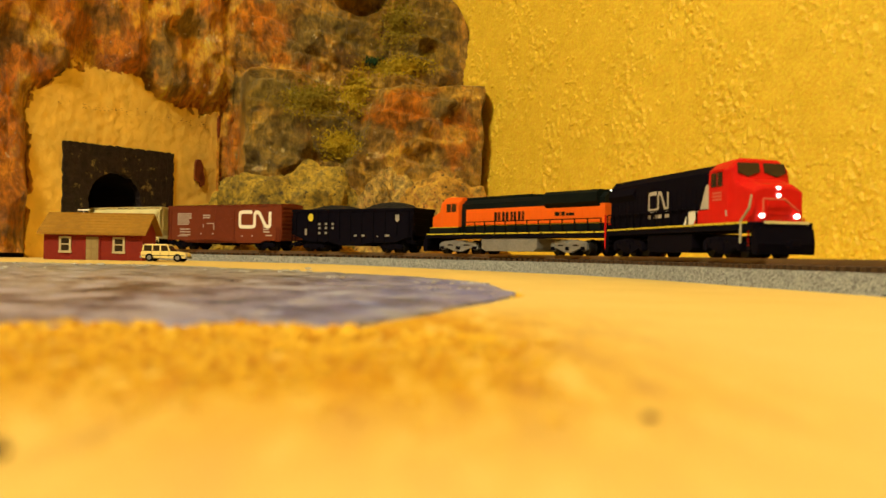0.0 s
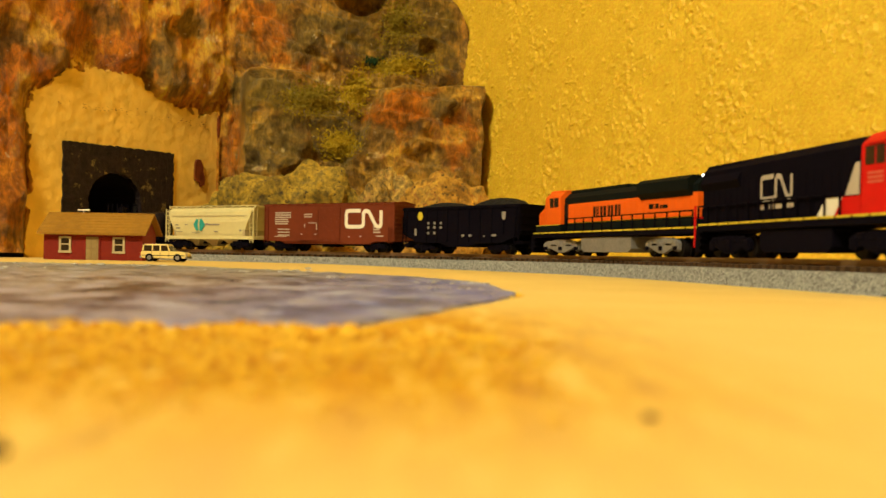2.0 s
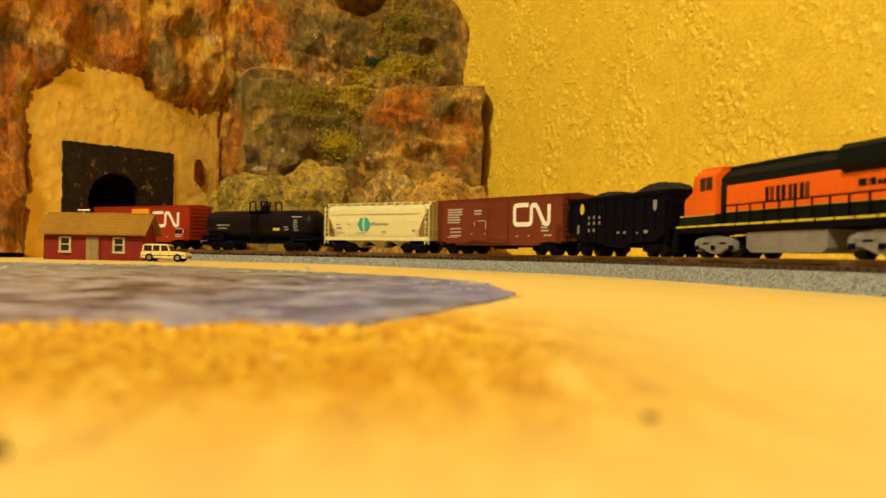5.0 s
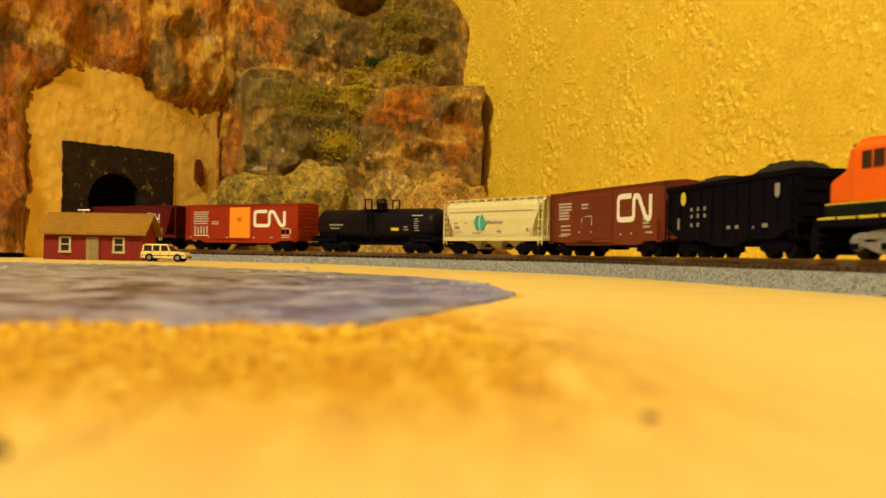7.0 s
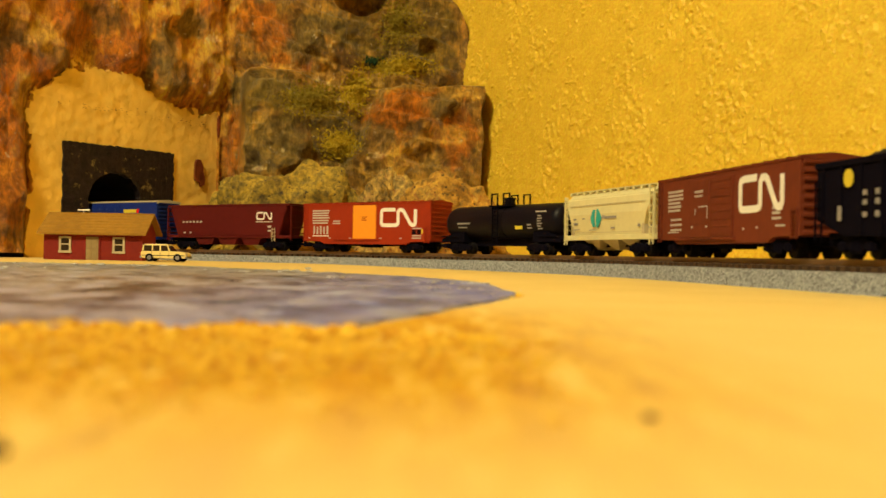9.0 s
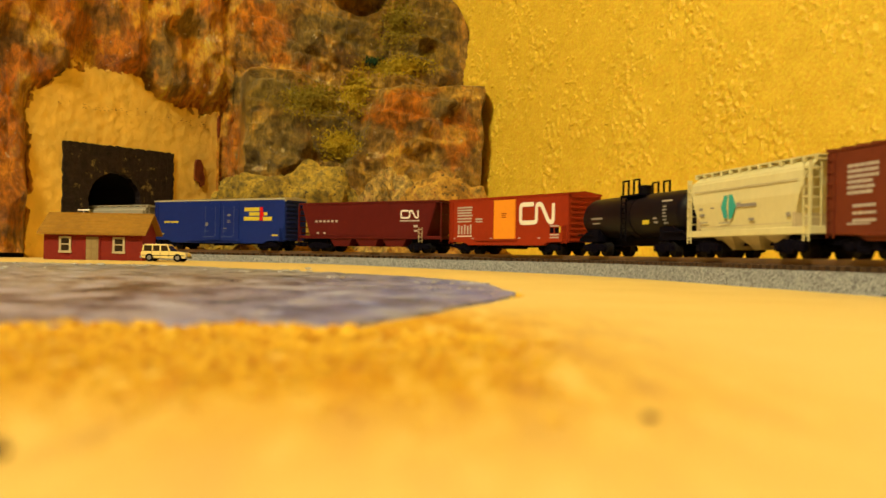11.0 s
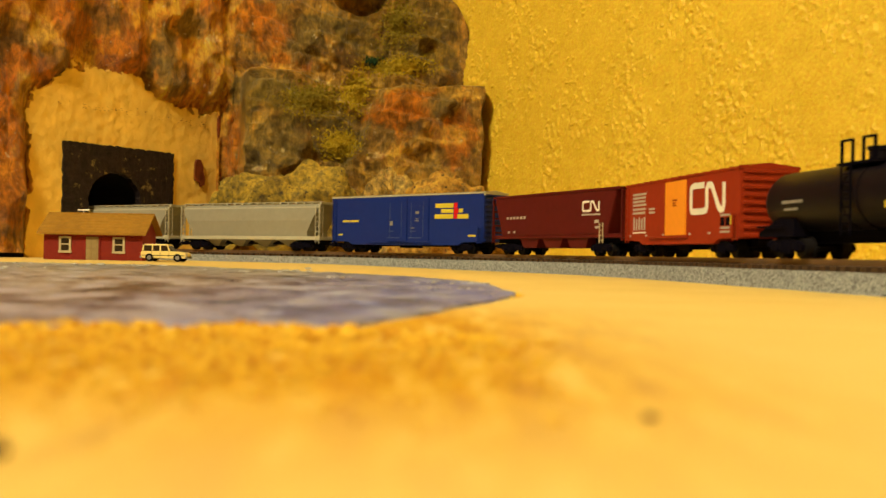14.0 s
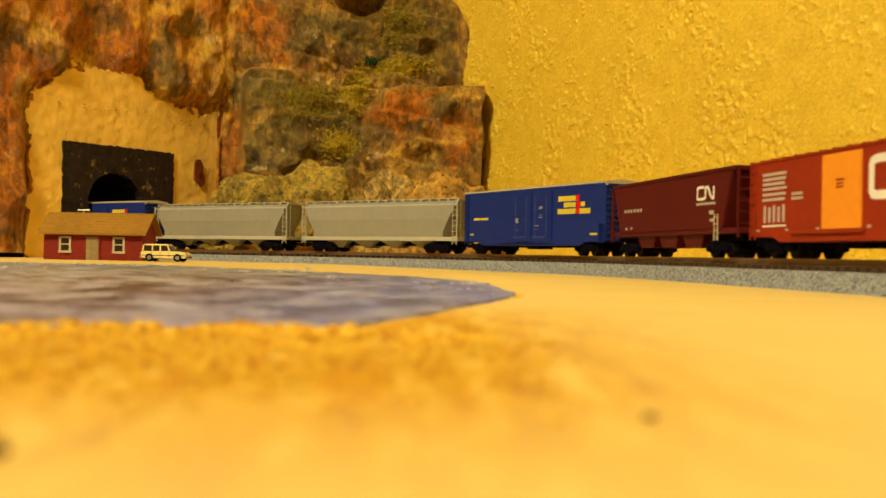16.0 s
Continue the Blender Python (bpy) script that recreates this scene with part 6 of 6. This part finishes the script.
# ---- pale gel beads added on the pond as its sparkles ----
def glint_beads():
    rnd = random.Random(11)
    bm = bmesh.new()
    spots = [(-0.160, 0.405, 0.012, 26), (-0.142, 0.41, 0.010, 14), (-0.120, 0.40, 0.006, 8), (-0.058, 0.35, 0.008, 10), (-0.026, 0.27, 0.006, 7), (0.004, 0.235, 0.006, 16), (0.0, 0.195, 0.007, 14), (-0.09, 0.34, 0.05, 16), (-0.12, 0.22, 0.05, 10), (-0.02, 0.17, 0.02, 8)]
    for x, y, spread, count in spots:
        for _ in range(count):
            px, py = x + rnd.gauss(0, spread), y + rnd.gauss(0, spread * 0.35)
            r = rnd.uniform(0.0003, 0.0008) * min(1.0, max(0.2, (py - 0.1) * 4.0))
            m = Matrix.LocRotScale((px, py, table_z(px, py) + 0.0008), Euler((0, 0, rnd.uniform(0, 3))), (r * 2.2, r, r * 0.7))
            bmesh.ops.create_icosphere(bm, subdivisions=1, radius=1.0, matrix=m)
    tagged(part("glint_beads", bm, material("glint_bead", (0.62, 0.62, 0.66), 0.12, spec=0.6, vary=0.3), smooth=True), "glossy pale gel beads standing in for glints on the pond", "gel", kind="stuff")


glint_beads()


# ---- grit on the board ----
def grit(x, y, r, label):
    bm = bmesh.new()
    bmesh.ops.create_icosphere(bm, subdivisions=2, radius=r)
    for v in bm.verts:
        v.co *= 1 + 0.3 * noise.noise(v.co * 900)
        v.co.z *= 0.45
    bmesh.ops.translate(bm, vec=(x, y, table_z(x, y) + r * 0.3), verts=bm.verts)
    tagged(part("grit", bm, TIE, smooth=True), label, "grit", "grit on the board")


grit(0.0096, 0.0456, 0.00038, "brown grain of grit on the tan board")
grit(-0.0162, 0.0353, 0.0008, "dark brown grain of grit on the tan board")


# ---- burnt-orange turf scattered along the near shore ----
def shore_turf():
    rnd = random.Random(77)
    m, nt, b, co = blank("orange_scatter", 0.9)
    geo = nt.nodes.new("ShaderNodeNewGeometry")
    c = ramp_node(nt, geo.outputs["Random Per Island"], [(0.0, (0.40, 0.165, 0.006)), (0.25, (0.62, 0.32, 0.012)), (0.6, (0.70, 0.42, 0.02)), (1.0, (0.76, 0.52, 0.06))])
    nt.links.new(c.outputs[0], b.inputs["Base Color"])
    verts, faces = [], []
    base = [(1, 0, 0), (-1, 0, 0), (0, 1, 0), (0, -1, 0), (0, 0, 1), (0, 0, -1)]
    tris = [(0, 2, 4), (2, 1, 4), (1, 3, 4), (3, 0, 4), (2, 0, 5), (1, 2, 5), (3, 1, 5), (0, 3, 5)]
    count = 0
    while count < 5200:
        x, y = rnd.uniform(-0.062, 0.016), rnd.uniform(0.036, 0.099)
        thick = 0.5 + 0.9 * noise.noise(Vector((x * 260, y * 80, 1.0))) + 0.5 * noise.noise(Vector((x * 90, y * 40, 6.0)))
        shore = smooth01((y - 0.034) / 0.055) * smooth01((0.014 - x) / 0.022)
        limit = 0.0940 - 0.22 * max(0.0, -0.03 - x) - 0.35 * max(0.0, x + 0.013) + 0.006 * noise.noise(Vector((x * 300, 2, 2)))
        if rnd.random() > thick * shore or y > limit:
            continue
        r = rnd.uniform(0.00012, 0.00042) * (0.6 + 0.5 * shore) * (1.7 if y > limit - 0.006 else 1.0)
        k = len(verts)
        for p in base:
            j = r * rnd.uniform(0.6, 1.3)
            verts.append((x + p[0] * j, y + p[1] * j * 1.6, table_z(x, y) + r * 0.35 + p[2] * j * 0.8))
        faces += [(k + f[0], k + f[1], k + f[2]) for f in tris]
        count += 1
    for _ in range(450):
        f = rnd.random()
        x, y = 0.014 - 0.027 * f ** 0.8 + rnd.gauss(0.0004, 0.0009), 0.185 - 0.092 * f + rnd.gauss(-0.001, 0.003)
        r = rnd.uniform(0.00012, 0.0004)
        k = len(verts)
        for p in base:
            j = r * rnd.uniform(0.6, 1.3)
            verts.append((x + p[0] * j * 1.5, y + p[1] * j * 2.0, table_z(x, y) + r * 0.3 + p[2] * j * 0.7))
        faces += [(k + t[0], k + t[1], k + t[2]) for t in tris]
    me = bpy.data.meshes.new("shore_turf")
    me.from_pydata(verts, [], faces)
    me.materials.append(m)
    tagged(new("shore_turf", me), "burnt-orange scatter turf along the pond's shore", "turf", kind="stuff")


shore_turf()


# ---- lichen on the rock ----
def lichen(u, z, wide, tall, count, mat, label, seed):
    rnd = random.Random(seed)
    bm = bmesh.new()
    for _ in range(count * 2):
        a, r = rnd.uniform(0, math.tau), abs(rnd.gauss(0, 0.55))
        du, dz = math.cos(a) * r * wide / 2, math.sin(a) * r * tall / 2
        p = cliff_point(u + du, z + dz)
        lift = 0.0026 * (1 - r) * rnd.random() + 0.0002
        c = p + SIDE_OUT * lift + Vector((rnd.gauss(0, 0.0004),) * 3)
        s = rnd.uniform(0.0003, 0.0008)
        v = [bm.verts.new(c + Vector((rnd.gauss(0, s), rnd.gauss(0, s), rnd.gauss(0, s)))) for _ in range(4)]
        for f in ((0, 1, 2), (0, 2, 3), (0, 3, 1), (1, 3, 2)):
            bm.faces.new([v[i] for i in f])
    tagged(part("lichen_clump", bm, mat), label, "lichen", "lichen on the mountain", "stuff")


U = lambda a: FACE_END + SIDE_LONG * a
lichen(U(0.37), 0.117, 0.040, 0.026, 2600, LICHEN_D, "olive lichen clump on the rock", 1)
lichen(U(0.52), 0.128, 0.022, 0.040, 2200, LICHEN, "yellow-green lichen hanging on the rock", 2)
lichen(U(0.68), 0.150, 0.050, 0.014, 2200, LICHEN, "yellow-green lichen along the rock ledge", 3)
lichen(U(0.47), 0.086, 0.030, 0.022, 2000, LICHEN, "yellow-green lichen low on the rock", 4)
lichen(U(0.58), 0.154, 0.014, 0.008, 260, LEAF_D, "deep green lichen tuft on the ledge", 5)
lichen(U(0.67), 0.182, 0.040, 0.050, 1300, LICHEN_D, "olive lichen high on the rock", 6)


# ---- the train runs ----
RUN = [-0.3047, -0.2852, -0.2653, -0.2449, -0.2241, -0.2033, -0.1826, -0.1617, -0.1403, -0.1184, -0.0962, -0.0741, -0.0521, -0.0305, -0.0090, 0.0129, 0.0358, 0.0601, 0.0855, 0.1119, 0.1388, 0.1658, 0.1923, 0.2180, 0.2428, 0.2665, 0.2896, 0.3125, 0.3355, 0.3591, 0.3833, 0.4079, 0.4329]      # every half second


def run_at(t):
    """Smooth run of the train along the line, in metres."""
    i = min(int(t * 2), len(RUN) - 2)
    f = t * 2 - i
    p1, p2 = RUN[i], RUN[i + 1]
    p0 = RUN[i - 1] if i else 2 * p1 - p2
    p3 = RUN[i + 2] if i + 2 < len(RUN) else 2 * p2 - p1
    return 0.5 * (2 * p1 + (p2 - p0) * f + (2 * p0 - 5 * p1 + 4 * p2 - p3) * f * f + (3 * p1 - p0 - 3 * p2 + p3) * f ** 3)


def motions():
    rows_t = [0.25 * i for i in range(65)]
    for c, ts, centre, spread in TRAIN:
        rows, swing = [], [[], []]
        for t in rows_t:
            s = run_at(t) + centre * MM
            h = spread / 2 * MM
            xa, ya, ha = on_line(s - h)
            xb, yb, hb = on_line(s + h)
            yaw = math.atan2(yb - ya, xb - xa)
            rows.append((t, pose((xa + xb) / 2, (ya + yb) / 2, RAIL_TOP, 0, 0, math.degrees(yaw))))
            for k, (hh, sd) in enumerate(((ha, -1), (hb, 1))):
                swing[k].append((t, pose(sd * h, 0, 0, 0, 0, math.degrees(hh - yaw))))
        walk(c, rows)
        for k in (0, 1):
            walk(ts[k], swing[k])


motions()
